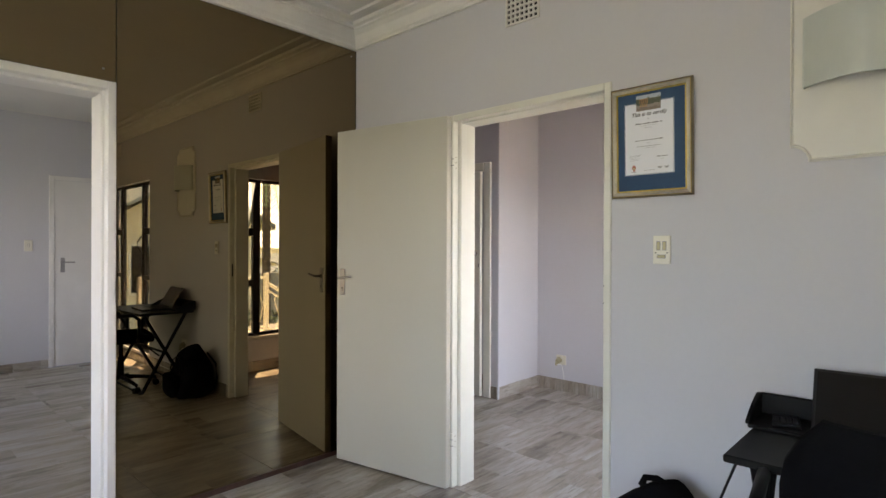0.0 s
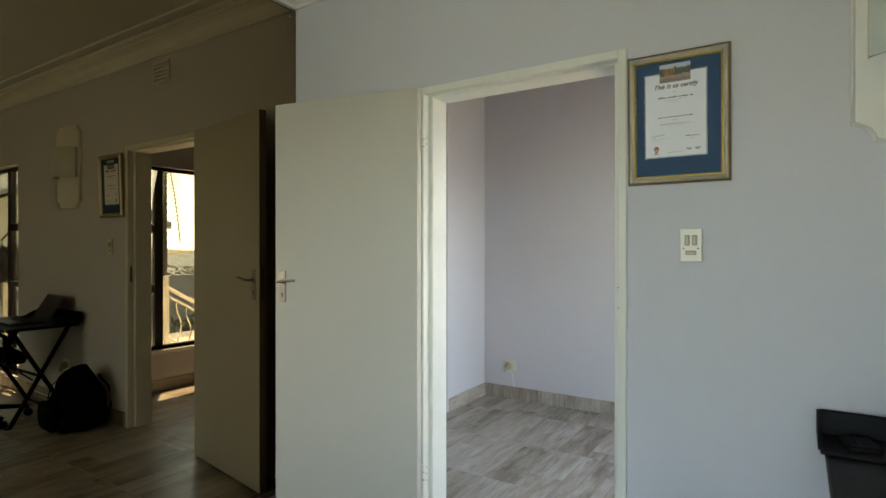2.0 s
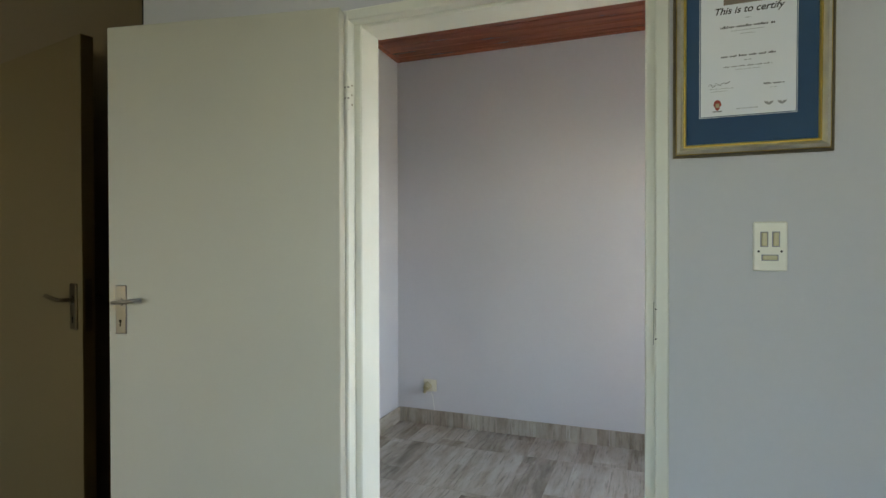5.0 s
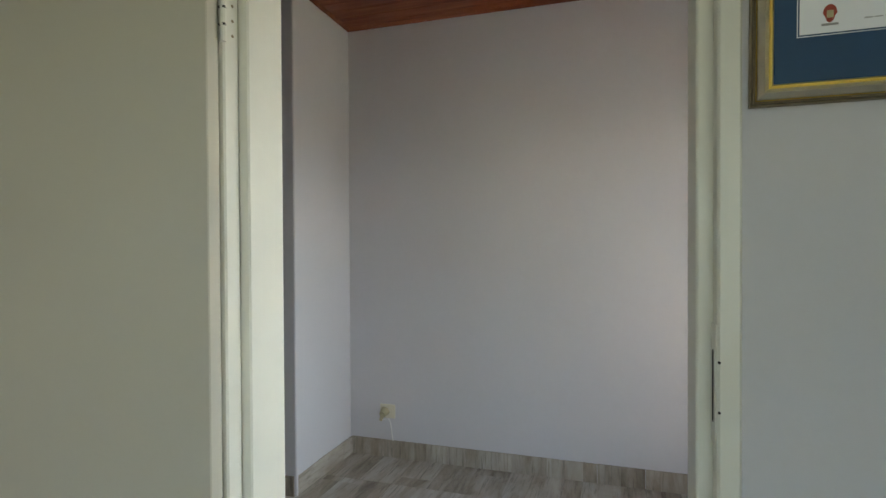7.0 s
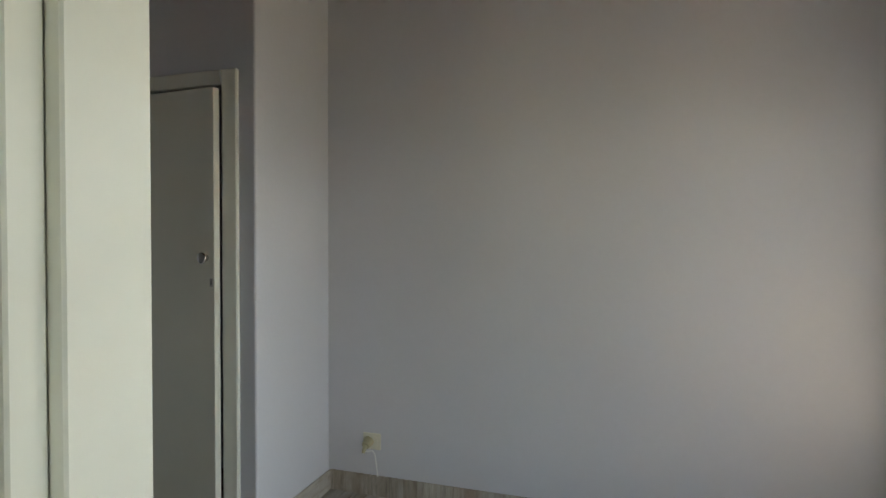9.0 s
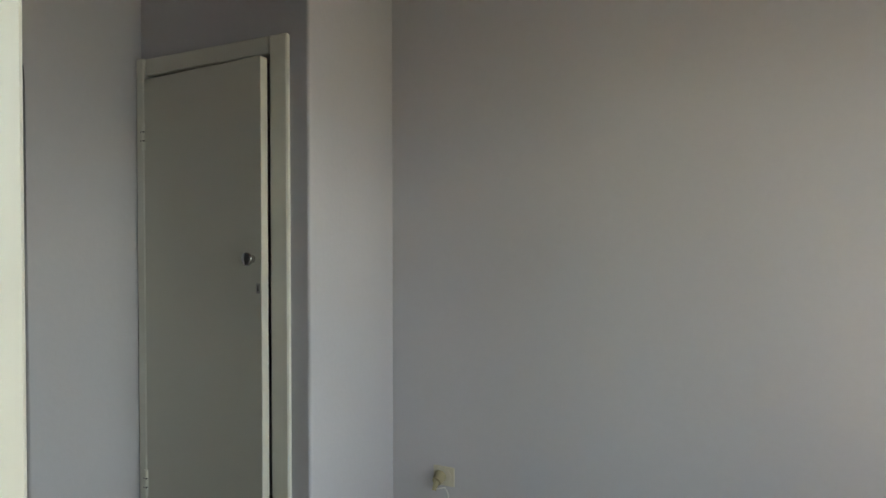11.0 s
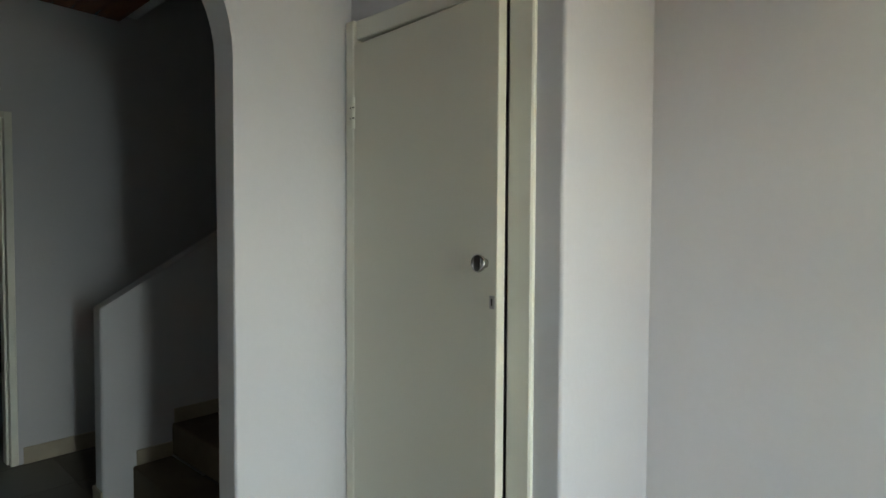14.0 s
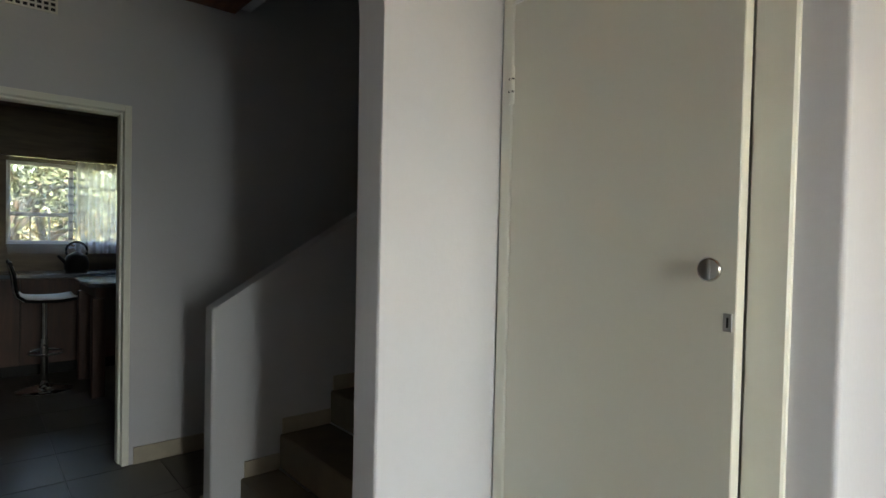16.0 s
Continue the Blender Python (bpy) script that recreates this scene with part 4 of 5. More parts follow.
def light_switch(x, y, z, rz=0.0, w=0.071, h=0.116, full=True, label="ivory light switch plate with rocker switches on the wall"):
    s = base("light_switch", x, y, z, rz, label, "light switch")
    part("plate", boxes((-w / 2, -0.009, -h / 2, w / 2, -0.0005, h / 2), bevel=0.003), IVORY, s)

    def rocker(a, b, c, d, sub=True):
        part("rocker_surround", boxes((a - 0.0022, -0.0098, b - 0.0022, c + 0.0022, -0.0085, d + 0.0022)), INK_GREY, s)
        bm = boxes((a, -0.0135, b, c, -0.009, d), bevel=0.0018)
        part("rocker", bm, YELLOWED if full else IVORY, s)
    if full:
        rocker(-0.0185, 0.0005, -0.0065, 0.0325)
        rocker(0.0055, 0.0005, 0.0175, 0.0325)
        rocker(-0.016, -0.032, 0.0145, -0.0215)
        for dx in (-0.024, 0.023):
            part("screw", rod(bmesh.new(), (dx, -0.0088, -0.012), (dx, -0.0105, -0.012), 0.0026, 8), HOLE, s)
    else:
        rocker(-0.007, -0.015, 0.007, 0.02)
    return s


light_switch(1.9945, 0.0, 1.308)
light_switch(-4.307, -0.97, 1.32, 90.0, 0.075, 0.118, False, "white light switch plate on the wall")


def wall_sconce():
    x0, x1, z0, z1 = 2.440, 2.852, 1.612, 2.285
    s = base("wall_lamp", (x0 + x1) / 2, 0, z0, label="wall lamp with curved frosted shade on a moulded cream plate", category="wall lamp")
    w, h, r = (x1 - x0) / 2, z1 - z0, 0.055

    def outline(g):
        """Plate outline with hollow corners, drawn in by g."""
        pts = []
        for cx, cz, a0 in ((w, 0, 180), (w, h, 270), (-w, h, 0), (-w, 0, 90)):
            for k in range(7):
                a = radians(a0 - 15 * k)
                rr = r + g
                pts.append((cx - math.copysign(0, cx) + rr * math.cos(a) - 0, cz + rr * math.sin(a)))
        lim = []
        for u, v in pts:
            lim.append((max(-w + g, min(w - g, u)), max(g, min(h - g, v))))
        return lim
    part("back_plate", prism(outline(0.0), "y", -0.012, -0.0005), PLATE, s)
    bm = bmesh.new()
    a, b = outline(0.001), outline(0.012)
    n = len(a)
    ra = [bm.verts.new((u, -0.0119, v)) for u, v in a]
    rm = [bm.verts.new(((a[i][0] + b[i][0]) / 2, -0.020, (a[i][1] + b[i][1]) / 2)) for i in range(n)]
    rb = [bm.verts.new((u, -0.0119, v)) for u, v in b]
    for p, q in ((ra, rm), (rm, rb)):
        for i in range(n):
            bm.faces.new((p[i], p[(i + 1) % n], q[(i + 1) % n], q[i]))
    part("plate_rim", bm, PLATE, s, "raised rim of the plate")
    # curved shade
    zs0, zs1, ws, bulge = 1.862 - z0, 2.098 - z0, 0.163, 0.085
    arc = []
    for k in range(25):
        u = -1 + 2 * k / 24
        arc.append((u * ws, -0.032 - bulge * (1 - u * u)))
    inner = [(u * 0.975, v + 0.005) for u, v in arc[::-1]]
    part("shade", prism(arc + inner, "z", zs0, zs1), SHADE, s, "curved frosted shade", smooth=False)
    for sg in (-1, 1):
        part("shade_end", boxes((sg * ws - 0.003, -0.034, zs0, sg * ws + 0.003, -0.011, zs1), bevel=0.001), SHADE, s)
    part("lamp_holder", rod(rod(bmesh.new(), (0, -0.045, zs0 + 0.06), (0, -0.045, zs0 + 0.12), 0.016, 12), (0, -0.012, zs0 + 0.07), (0, -0.045, zs0 + 0.07), 0.008, 8), WHITE_PLASTIC, s)


wall_sconce()


def wall_socket(x, y, z, label, mat, plugged=True, w=0.1, h=0.1):
    s = base("wall_socket", x, y, z, 0, label, "wall socket", "wall sockets")
    part("plate", boxes((-w / 2, -0.010, -h / 2, w / 2, -0.0005, h / 2), bevel=0.003), mat, s)
    if plugged:
        part("socket_face", rod(bmesh.new(), (0.0, -0.0095, 0.0), (0.0, -0.012, 0.0), 0.036, 18), mat, s)
        bm = bmesh.new()
        rod(bm, (-0.014, -0.011, 0.002), (-0.018, -0.048, -0.012), 0.030, 14, 0.021)
        rod(bm, (-0.018, -0.044, -0.010), (-0.024, -0.062, -0.046), 0.014, 10, 0.009)
        part("plug", bm, PLUG_TAN, s, "tan plug with a moulded grip")
        cable = [(-0.024, -0.060, -0.044), (-0.004, -0.056, -0.036), (0.022, -0.045, -0.034), (0.028, -0.03, -0.06), (0.030, -0.02, -0.11), (0.036, -0.016, -0.165), (0.040, -0.02, -0.22), (0.05, -0.06, -0.262), (0.20, -0.07, -0.268), (0.5, -0.05, -0.270)]
        if z < 0.3:
            cable = cable[:6] + [(0.037, -0.013, -0.178)]
        part("cable", tube(cable, 0.0032, 6), WHITE_PLASTIC, s, "thin white cable", smooth=True)
    return s


wall_socket(0.222, LOBBY_Y1, 0.285, "aged ivory wall socket with a tan plug and white cable", SOCKET_IVORY, w=0.1, h=0.085)
wall_socket(2.695, 0.0, 0.35, "white wall socket with a plug above the floor", IVORY)


# ---- desk, chair, bag ----
def folding_desk():
    d = base("desk", 2.822, -0.285, -0.018, label="black folding desk with crossed legs against the wall", category="desk")
    part("desktop", boxes((-0.45, -0.24, 0.715, 0.45, 0.24, 0.738), bevel=0.004), BLACK_WOOD, d)
    for sx in (-0.40, 0.40):
        part("leg", rod(bmesh.new(), (sx, -0.21, 0.0), (sx, 0.18, 0.715), 0.016, 10), BLACK_PLASTIC, d)
        part("leg", rod(bmesh.new(), (sx * 0.95, 0.21, 0.0), (sx * 0.95, -0.18, 0.715), 0.016, 10), BLACK_PLASTIC, d)
    for y, z in ((-0.21, 0.02), (0.21, 0.02), (0.0, 0.36)):
        part("crossbar", rod(bmesh.new(), (-0.40, y, z), (0.40, y, z), 0.011, 10), BLACK_PLASTIC, d)
    part("strap", tube([(-0.42, -0.2, 0.72), (-0.46, -0.22, 0.60), (-0.475, -0.20, 0.50), (-0.46, -0.15, 0.42), (-0.38, -0.05, 0.34)], 0.011, 8, 0.35), BLACK_PLASTIC, d, "hanging black strap", smooth=True)
    return d


folding_desk()


def desk_tray():
    t = base("desk_organiser", 2.66, -0.125, 0.7205, label="black desk organiser tray with raised rounded edges", category="desk organiser")
    part("tray_base", boxes((-0.300, -0.09, 0.0, 0.300, 0.09, 0.012), bevel=0.003), BLACK_PLASTIC, t)
    part("back_wall", boxes((-0.300, 0.08, 0.012, 0.300, 0.092, 0.085), bevel=0.004), BLACK_PLASTIC, t)
    side = prism([(-0.09, 0.012), (0.08, 0.012), (0.08, 0.085), (0.05, 0.088), (-0.02, 0.062), (-0.075, 0.03), (-0.09, 0.022)], "x", -0.306, -0.295)
    part("side_wall", side, BLACK_PLASTIC, t)
    side = prism([(-0.09, 0.012), (0.08, 0.012), (0.08, 0.085), (0.05, 0.088), (-0.02, 0.062), (-0.075, 0.03), (-0.09, 0.022)], "x", 0.295, 0.306)
    part("side_wall", side, BLACK_PLASTIC, t)


desk_tray()


def calculator():
    c = base("calculator", 2.455, -0.125, 0.7335, 12, "small dark calculator lying in the desk organiser", "calculator")
    part("case", boxes((-0.04, -0.055, 0.0, 0.04, 0.055, 0.014), bevel=0.003), BLACK_PLASTIC, c)
    part("display", boxes((-0.033, 0.025, 0.0142, 0.033, 0.047, 0.0152)), GREY_METAL, c, "grey display")
    for i in range(4):
        for j in range(4):
            part("key", boxes((-0.033 + i * 0.0172, -0.048 + j * 0.0172, 0.0142, -0.020 + i * 0.0172, -0.036 + j * 0.0172, 0.0178), bevel=0.001), GREY_METAL, c)


calculator()


def laptop():
    l = base("laptop", 2.722, -0.305, 0.7205, 4, "open dark laptop on the desk", "laptop")
    part("keyboard_deck", boxes((-0.18, -0.125, 0.0, 0.18, 0.125, 0.018), bevel=0.004), GREY_METAL, l)
    bm = bmesh.new()
    for i in range(13):
        for j in range(5):
            box(bm, -0.165 + i * 0.0255, -0.03 + j * 0.027, 0.0182, -0.143 + i * 0.0255, -0.008 + j * 0.027, 0.0198)
    part("keyboard", bm, BLACK_PLASTIC, l)
    lid = part("lid", boxes((-0.18, 0.0, 0.0, 0.18, 0.009, 0.218), bevel=0.003), GREY_METAL, l, "dark grey lid")
    lid.matrix_local = pose(0, 0.118, 0.016, -31, 0, 0)
    part("screen", boxes((-0.17, -0.0008, 0.012, 0.17, -0.0001, 0.208)), SCREEN, lid, "dark glossy screen")


laptop()


def office_chair():
    c = base("office_chair", 2.765, -0.55, 0, 8, "black swivel office chair drawn up to the desk", "chair")
    bm = bmesh.new()
    box(bm, -0.235, -0.22, 0.44, 0.235, 0.24, 0.52, bevel=0.03, segments=3)
    part("seat", bm, BLACK_FABRIC, c, smooth=True)
    # curved back
    bm = bmesh.new()
    rows = []
    for j in range(9):
        z = 0.56 + 0.39 * j / 8
        half = 0.225 * (1 - 0.35 * max(0.0, (j - 5) / 3) ** 2)
        rows.append([(half * (-1 + 2 * i / 10), -0.27 - 0.05 * (1 - (-1 + 2 * i / 10) ** 2) - 0.03 * j / 8, z) for i in range(11)])
    front = [[bm.verts.new((x, y + 0.04, z)) for x, y, z in r] for r in rows]
    back = [[bm.verts.new(p) for p in r] for r in rows]
    for g in (front, back):
        for a, b in zip(g, g[1:]):
            for i in range(10):
                bm.faces.new((a[i], a[i + 1], b[i + 1], b[i]))
    for i in range(10):
        bm.faces.new((front[0][i], front[0][i + 1], back[0][i + 1], back[0][i]))
        bm.faces.new((front[-1][i], front[-1][i + 1], back[-1][i + 1], back[-1][i]))
    for j in range(8):
        for k in (0, 10):
            bm.faces.new((front[j][k], front[j + 1][k], back[j + 1][k], back[j][k]))
    part("backrest", bm, BLACK_FABRIC, c, smooth=True)
    part("back_bar", tube([(0, -0.05, 0.43), (0, -0.22, 0.43), (0, -0.31, 0.47), (0, -0.325, 0.65)], 0.018, 8), BLACK_PLASTIC, c)
    part("column", rod(rod(bmesh.new(), (0, 0, 0.10), (0, 0, 0.30), 0.028, 14), (0, 0, 0.30), (0, 0, 0.44), 0.018, 14), BLACK_PLASTIC, c)
    for s in (-1, 1):
        part("armrest", tube([(s * 0.22, 0.10, 0.46), (s * 0.28, 0.10, 0.50), (s * 0.285, 0.10, 0.66), (s * 0.28, 0.05, 0.70), (s * 0.28, -0.16, 0.70), (s * 0.27, -0.21, 0.66)], 0.017, 8), BLACK_PLASTIC, c, smooth=True)
    for k in range(5):
        a = radians(72 * k + 20)
        u = Vector((math.cos(a), math.sin(a), 0))
        leg = part("base_arm", rod(bmesh.new(), u * 0.02 + Vector((0, 0, 0.115)), u * 0.29 + Vector((0, 0, 0.075)), 0.023, 8, 0.015), BLACK_PLASTIC, c)
        w = Vector((-u.y, u.x, 0)) * 0.018
        p = u * 0.29 + Vector((0, 0, 0.028))
        bm = rod(bmesh.new(), p - w * 1.4, p - w * 0.3, 0.028, 12)
        rod(bm, p + w * 0.3, p + w * 1.4, 0.028, 12)
        rod(bm, p, p + Vector((0, 0, 0.045)), 0.008, 8)
        part("castor", bm, BLACK_PLASTIC, leg)


office_chair()


def backpack():
    b = base("backpack", 2.05, -0.225, 0, 4, "full black fabric backpack standing on the floor", "bag")
    bm = bmesh.new()
    bmesh.ops.create_icosphere(bm, subdivisions=4, radius=1.0)
    for v in bm.verts:
        p = v.co
        q = Vector([math.copysign(abs(c) ** 0.62, c) for c in p])
        z = (q.z + 1) / 2
        taper = 1 - 0.42 * z ** 1.8
        q = Vector((q.x * 0.215 * taper, q.y * 0.165 * taper + 0.045 * z, z * (0.43 + 0.03 * q.x)))
        q += p * 0.030 * noise.noise(q * 8) + p * 0.006 * noise.noise(q * 26)
        q.z = max(q.z, 0.0)
        v.co = q
    part("bag_body", bm, BLACK_FABRIC, b, smooth=True)
    bm = bmesh.new()
    bmesh.ops.create_icosphere(bm, subdivisions=3, radius=1.0)
    for v in bm.verts:
        p = v.co
        q = Vector([math.copysign(abs(c) ** 0.6, c) for c in p])
        v.co = Vector((q.x * 0.15, -0.150 + q.y * 0.042, 0.13 + q.z * 0.10)) + p * 0.006 * noise.noise(p * 4)
    part("front_pocket", bm, BLACK_FABRIC, b, smooth=True)
    part("carry_handle", tube([(-0.06, 0.05, 0.405), (-0.045, 0.05, 0.44), (0.0, 0.05, 0.448), (0.045, 0.05, 0.43), (0.07, 0.05, 0.395)], 0.008, 8, 1.6), BLACK_FABRIC, b)
    for s in (-1, 1):
        part("shoulder_strap", tube([(s * 0.07, 0.13, 0.38), (s * 0.095, 0.195, 0.28), (s * 0.105, 0.205, 0.15), (s * 0.09, 0.18, 0.05)], 0.02, 8, 0.35), BLACK_FABRIC, b)
    arc = [(0.13 * math.cos(math.pi * k / 12), -0.118 + 0.02 * math.sin(math.pi * k / 12), 0.22 + 0.14 * math.sin(math.pi * k / 12)) for k in range(13)]
    part("zip", tube(arc, 0.0045, 6), BLACK_PLASTIC, b)


backpack()

# ---- stair hall ----
def staircase():
    s = base("staircase", 0, 0, 0, label="brown-covered staircase rising behind a plastered half wall", category="stairs", kind="structure")
    x0, x1 = -2.268, ARCH_X - ARCH_T - 0.002
    y, go, rise = 1.258, 0.275, 0.168
    for k in range(12):
        z = (k + 1) * rise
        bm = bmesh.new()
        box(bm, x0, y + k * go - 0.012 + (0.085 if k == 0 else 0.0), z - rise + (0.0 if k == 0 else 0.001), x1, y + (k + 1) * go - 0.0125, z, bevel=0.006)
        step = part("step", bm, STAIR, s)
        part("stair_skirting", boxes((x0 + 0.001, y + k * go + (0.09 if k == 0 else 0.0), z + 0.0005, x0 + 0.012, y + (k + 1) * go - 0.013, z + 0.075)), STONE_SKIRT, step, "beige stair skirting tile")


staircase()


def stair_half_wall():
    y0, z0, slope = 1.195, 0.985, 0.612
    y1 = 4.6
    pts = [(y0, 0.0), (y1, 0.0), (y1, z0 + slope * (y1 - y0 - 0.03)), (y0 + 0.03, z0), (y0, z0 - 0.012)]
    bm = prism(pts, "x", -2.372, -2.27)
    es = [e for e in bm.edges if all(v.co.z > 0.9 for v in e.verts) or (all(v.co.y < y0 + 0.001 for v in e.verts) and abs(e.verts[0].co.z - e.verts[1].co.z) > 0.5)]
    bmesh.ops.bevel(bm, geom=es, offset=0.012, segments=3, affect="EDGES", profile=0.5)
    structure("half_wall", bm, DIM_LILAC, "plastered half wall along the stair with a sloping top", "wall")
    structure("baseboard_half_wall", boxes((-2.382, y0 - 0.010, 0.0, -2.262, y0 - 0.0005, 0.085), (-2.382, y0, 0.0, -2.3725, 3.6, 0.085), bevel=0.001), STONE_SKIRT, "beige tile skirting at the foot of the half wall", "skirting")


stair_half_wall()


# ---- kitchen ----
def kitchen_window():
    w = base("window_5", -6.36, 0, 0, label="kitchen window with white frame behind sheer curtains", category="window", kind="structure")
    y0, y1, z0, z1 = 0.62, 1.95, 1.16, 1.95
    part("window_frame", boxes((-0.02, y0, z0, 0.02, y1, z0 + 0.035), (-0.02, y0, z1 - 0.035, 0.02, y1, z1), (-0.02, y0, z0 + 0.035, 0.02, y0 + 0.035, z1 - 0.035),
                               (-0.02, y1 - 0.035, z0 + 0.035, 0.02, y1, z1 - 0.035), bevel=0.003), WHITE_FRAME, w)
    part("mullion", boxes((-0.02, 1.11, z0 + 0.035, 0.02, 1.15, z1 - 0.035), bevel=0.003), WHITE_FRAME, w)
    part("transom", boxes((-0.02, y0 + 0.035, 1.43, 0.02, 1.11, 1.465), bevel=0.003), WHITE_FRAME, w)
    for y in (0.80, 0.95):
        part("glazing_bar", boxes((-0.008, y, z0 + 0.035, 0.008, y + 0.012, 1.43)), WHITE_FRAME, w)
    for a, b in ((y0 + 0.035, 1.11), (1.15, y1 - 0.035)):
        pane = part("pane", boxes((-0.002, a, z0 + 0.035, 0.002, b, z1 - 0.035)), GLASS, w)
        pane.visible_shadow = False


kitchen_window()


def sheer_material(name, thin, thick):
    """Sheer white net with columns of small woven bow-shaped figures."""
    m = bpy.data.materials.new(name)
    m.use_nodes = True
    nodes, links = m.node_tree.nodes, m.node_tree.links
    nodes.remove(nodes["Principled BSDF"])
    tr = nodes.new("ShaderNodeBsdfTransparent")
    tl = nodes.new("ShaderNodeBsdfTranslucent")
    tl.inputs["Color"].default_value = (0.75, 0.75, 0.78, 1)
    df = nodes.new("ShaderNodeBsdfDiffuse")
    df.inputs["Color"].default_value = (0.75, 0.75, 0.78, 1)
    fab = nodes.new("ShaderNodeMixShader")
    fab.inputs[0].default_value = 0.35
    links.new(tl.outputs[0], fab.inputs[1])
    links.new(df.outputs[0], fab.inputs[2])
    mx = nodes.new("ShaderNodeMixShader")
    co = nodes.new("ShaderNodeTexCoord")
    n = nodes.new("ShaderNodeTexNoise")
    n.inputs["Scale"].default_value = 9.0
    links.new(co.outputs["Object"], n.inputs["Vector"])
    mr = nodes.new("ShaderNodeMapRange")
    mr.inputs["To Min"].default_value, mr.inputs["To Max"].default_value = thin, thick
    links.new(n.outputs["Fac"], mr.inputs["Value"])
    links.new(mr.outputs["Result"], mx.inputs[0])
    links.new(tr.outputs[0], mx.inputs[1])
    links.new(fab.outputs[0], mx.inputs[2])
    links.new(mx.outputs[0], nodes["Material Output"].inputs["Surface"])
    return m


SHEER = sheer_material("sheer_curtain_net", 0.12, 0.28)
SHEER_FOLDS = sheer_material("gathered_curtain_net", 0.2, 0.7)
BOW = material("grey_woven_figure", (0.30, 0.30, 0.32), 0.9, scale=40, vary=0.1)


def sheer_curtain(y0, y1, folds, bow_ys, label, mat):
    c = base("sheer_curtain", -6.27, 0, 0, label=label, category="curtain", group="kitchen curtains")
    z0, z1, n = 1.07, 1.985, folds * 8
    bm = bmesh.new()

    def depth(u, v):
        return 0.026 * math.sin(2 * math.pi * folds * u + 0.8 * math.sin(5 * u)) * (0.55 + 0.45 * (1 - v)) + 0.006 * noise.noise(Vector((u * 7, v * 2, 0)))
    grid = [[bm.verts.new((depth(i / n, j / 8), y0 + (y1 - y0) * i / n, z0 + (z1 - z0) * j / 8)) for i in range(n + 1)] for j in range(9)]
    for a, b in zip(grid, grid[1:]):
        for i in range(n):
            bm.faces.new((a[i], a[i + 1], b[i + 1], b[i]))
    cloth = part("net_cloth", bm, mat, c, "sheer white net", smooth=True)
    for y in bow_ys:
        u = (y - y0) / (y1 - y0)
        z = z0 + 0.06
        while z < z1 - 0.05:
            bm = bmesh.new()
            x = depth(u, (z - z0) / (z1 - z0)) + 0.004
            bm.faces.new([bm.verts.new(p) for p in ((x, y, z - 0.004), (x, y + 0.022, z - 0.016), (x, y + 0.022, z + 0.016), (x, y, z + 0.004),
                                                    (x, y - 0.022, z + 0.016), (x, y - 0.022, z - 0.016))])
            part("woven_bow", bm, BOW, cloth)
            z += 0.085


sheer_curtain(0.63, 1.17, 3, (1.10, 1.145), "sheer white net curtain with woven bows, hanging flat", SHEER)
sheer_curtain(1.16, 1.96, 12, (1.22, 1.47), "sheer white net curtain with woven bows, gathered in folds", SHEER_FOLDS)
tagged(mesh_object("curtain_rod", rod(bmesh.new(), (-6.268, 0.55, 1.99), (-6.268, 2.05, 1.99), 0.008, 8), BRIGHT_CHROME), "thin curtain rod over the kitchen window", "curtain rod")


def kitchen_counter():
    c = base("kitchen_counter", 0, 0, 0, label="dark kitchen base units along the window wall", category="kitchen cabinet")
    part("plinth", boxes((-6.31, -0.55, 0.0, -5.82, 3.2, 0.1)), BLACK_PLASTIC, c)
    for k in range(6):
        a = -0.55 + k * 0.625
        unit = part("cabinet_body", boxes((-6.31, a + 0.002, 0.1, -5.79, a + 0.623, 0.87)), DARK_WOOD, c)
        door = part("cabinet_door", boxes((-5.789, a + 0.006, 0.11, -5.77, a + 0.619, 0.86), bevel=0.003), DARK_WOOD, unit)
    w = mesh_object("worktop", boxes((-6.31, -0.55, 0.8705, -5.74, 3.2, 0.905), bevel=0.004), GRANITE)
    tagged(w, "grey stone worktop on the kitchen units", "worktop")


kitchen_counter()


def kettle():
    k = base("kettle", -6.0, 1.14, 0.9055, label="dark round kettle with a hoop handle on the worktop", category="kettle")
    part("kettle_body", lathe([(0.085, 0.0), (0.10, 0.03), (0.102, 0.09), (0.085, 0.15), (0.05, 0.175), (0.03, 0.185), (0.012, 0.2)], 24), BLACK_PLASTIC, k, smooth=True)
    hoop = [(0.0, 0.085 * math.cos(a), 0.20 + 0.085 * math.sin(a)) for a in [radians(-25 + 230 * i / 16) for i in range(17)]]
    part("handle", tube(hoop, 0.010, 8), BLACK_PLASTIC, k, "black hoop handle", smooth=True)
    part("spout", rod(bmesh.new(), (0.02, -0.08, 0.08), (0.03, -0.15, 0.16), 0.02, 10, 0.011), BLACK_PLASTIC, k)


kettle()


def bar_table():
    t = base("bar_table", -5.10, 1.52, 0, label="high kitchen table with red-brown legs and grey top", category="table")
    part("tabletop", boxes((-0.42, -0.46, 0.865, 0.42, 0.46, 0.895), bevel=0.004), GRANITE, t, "grey stone top")
    part("apron", boxes((-0.37, -0.41, 0.78, 0.37, 0.41, 0.864)), DARK_WOOD, t)
    for sx in (-1, 1):
        for sy in (-1, 1):
            part("leg", boxes((sx * 0.35 - 0.045, sy * 0.39 - 0.045, 0.0, sx * 0.35 + 0.045, sy * 0.39 + 0.045, 0.779), bevel=0.006), DARK_WOOD, t)


bar_table()


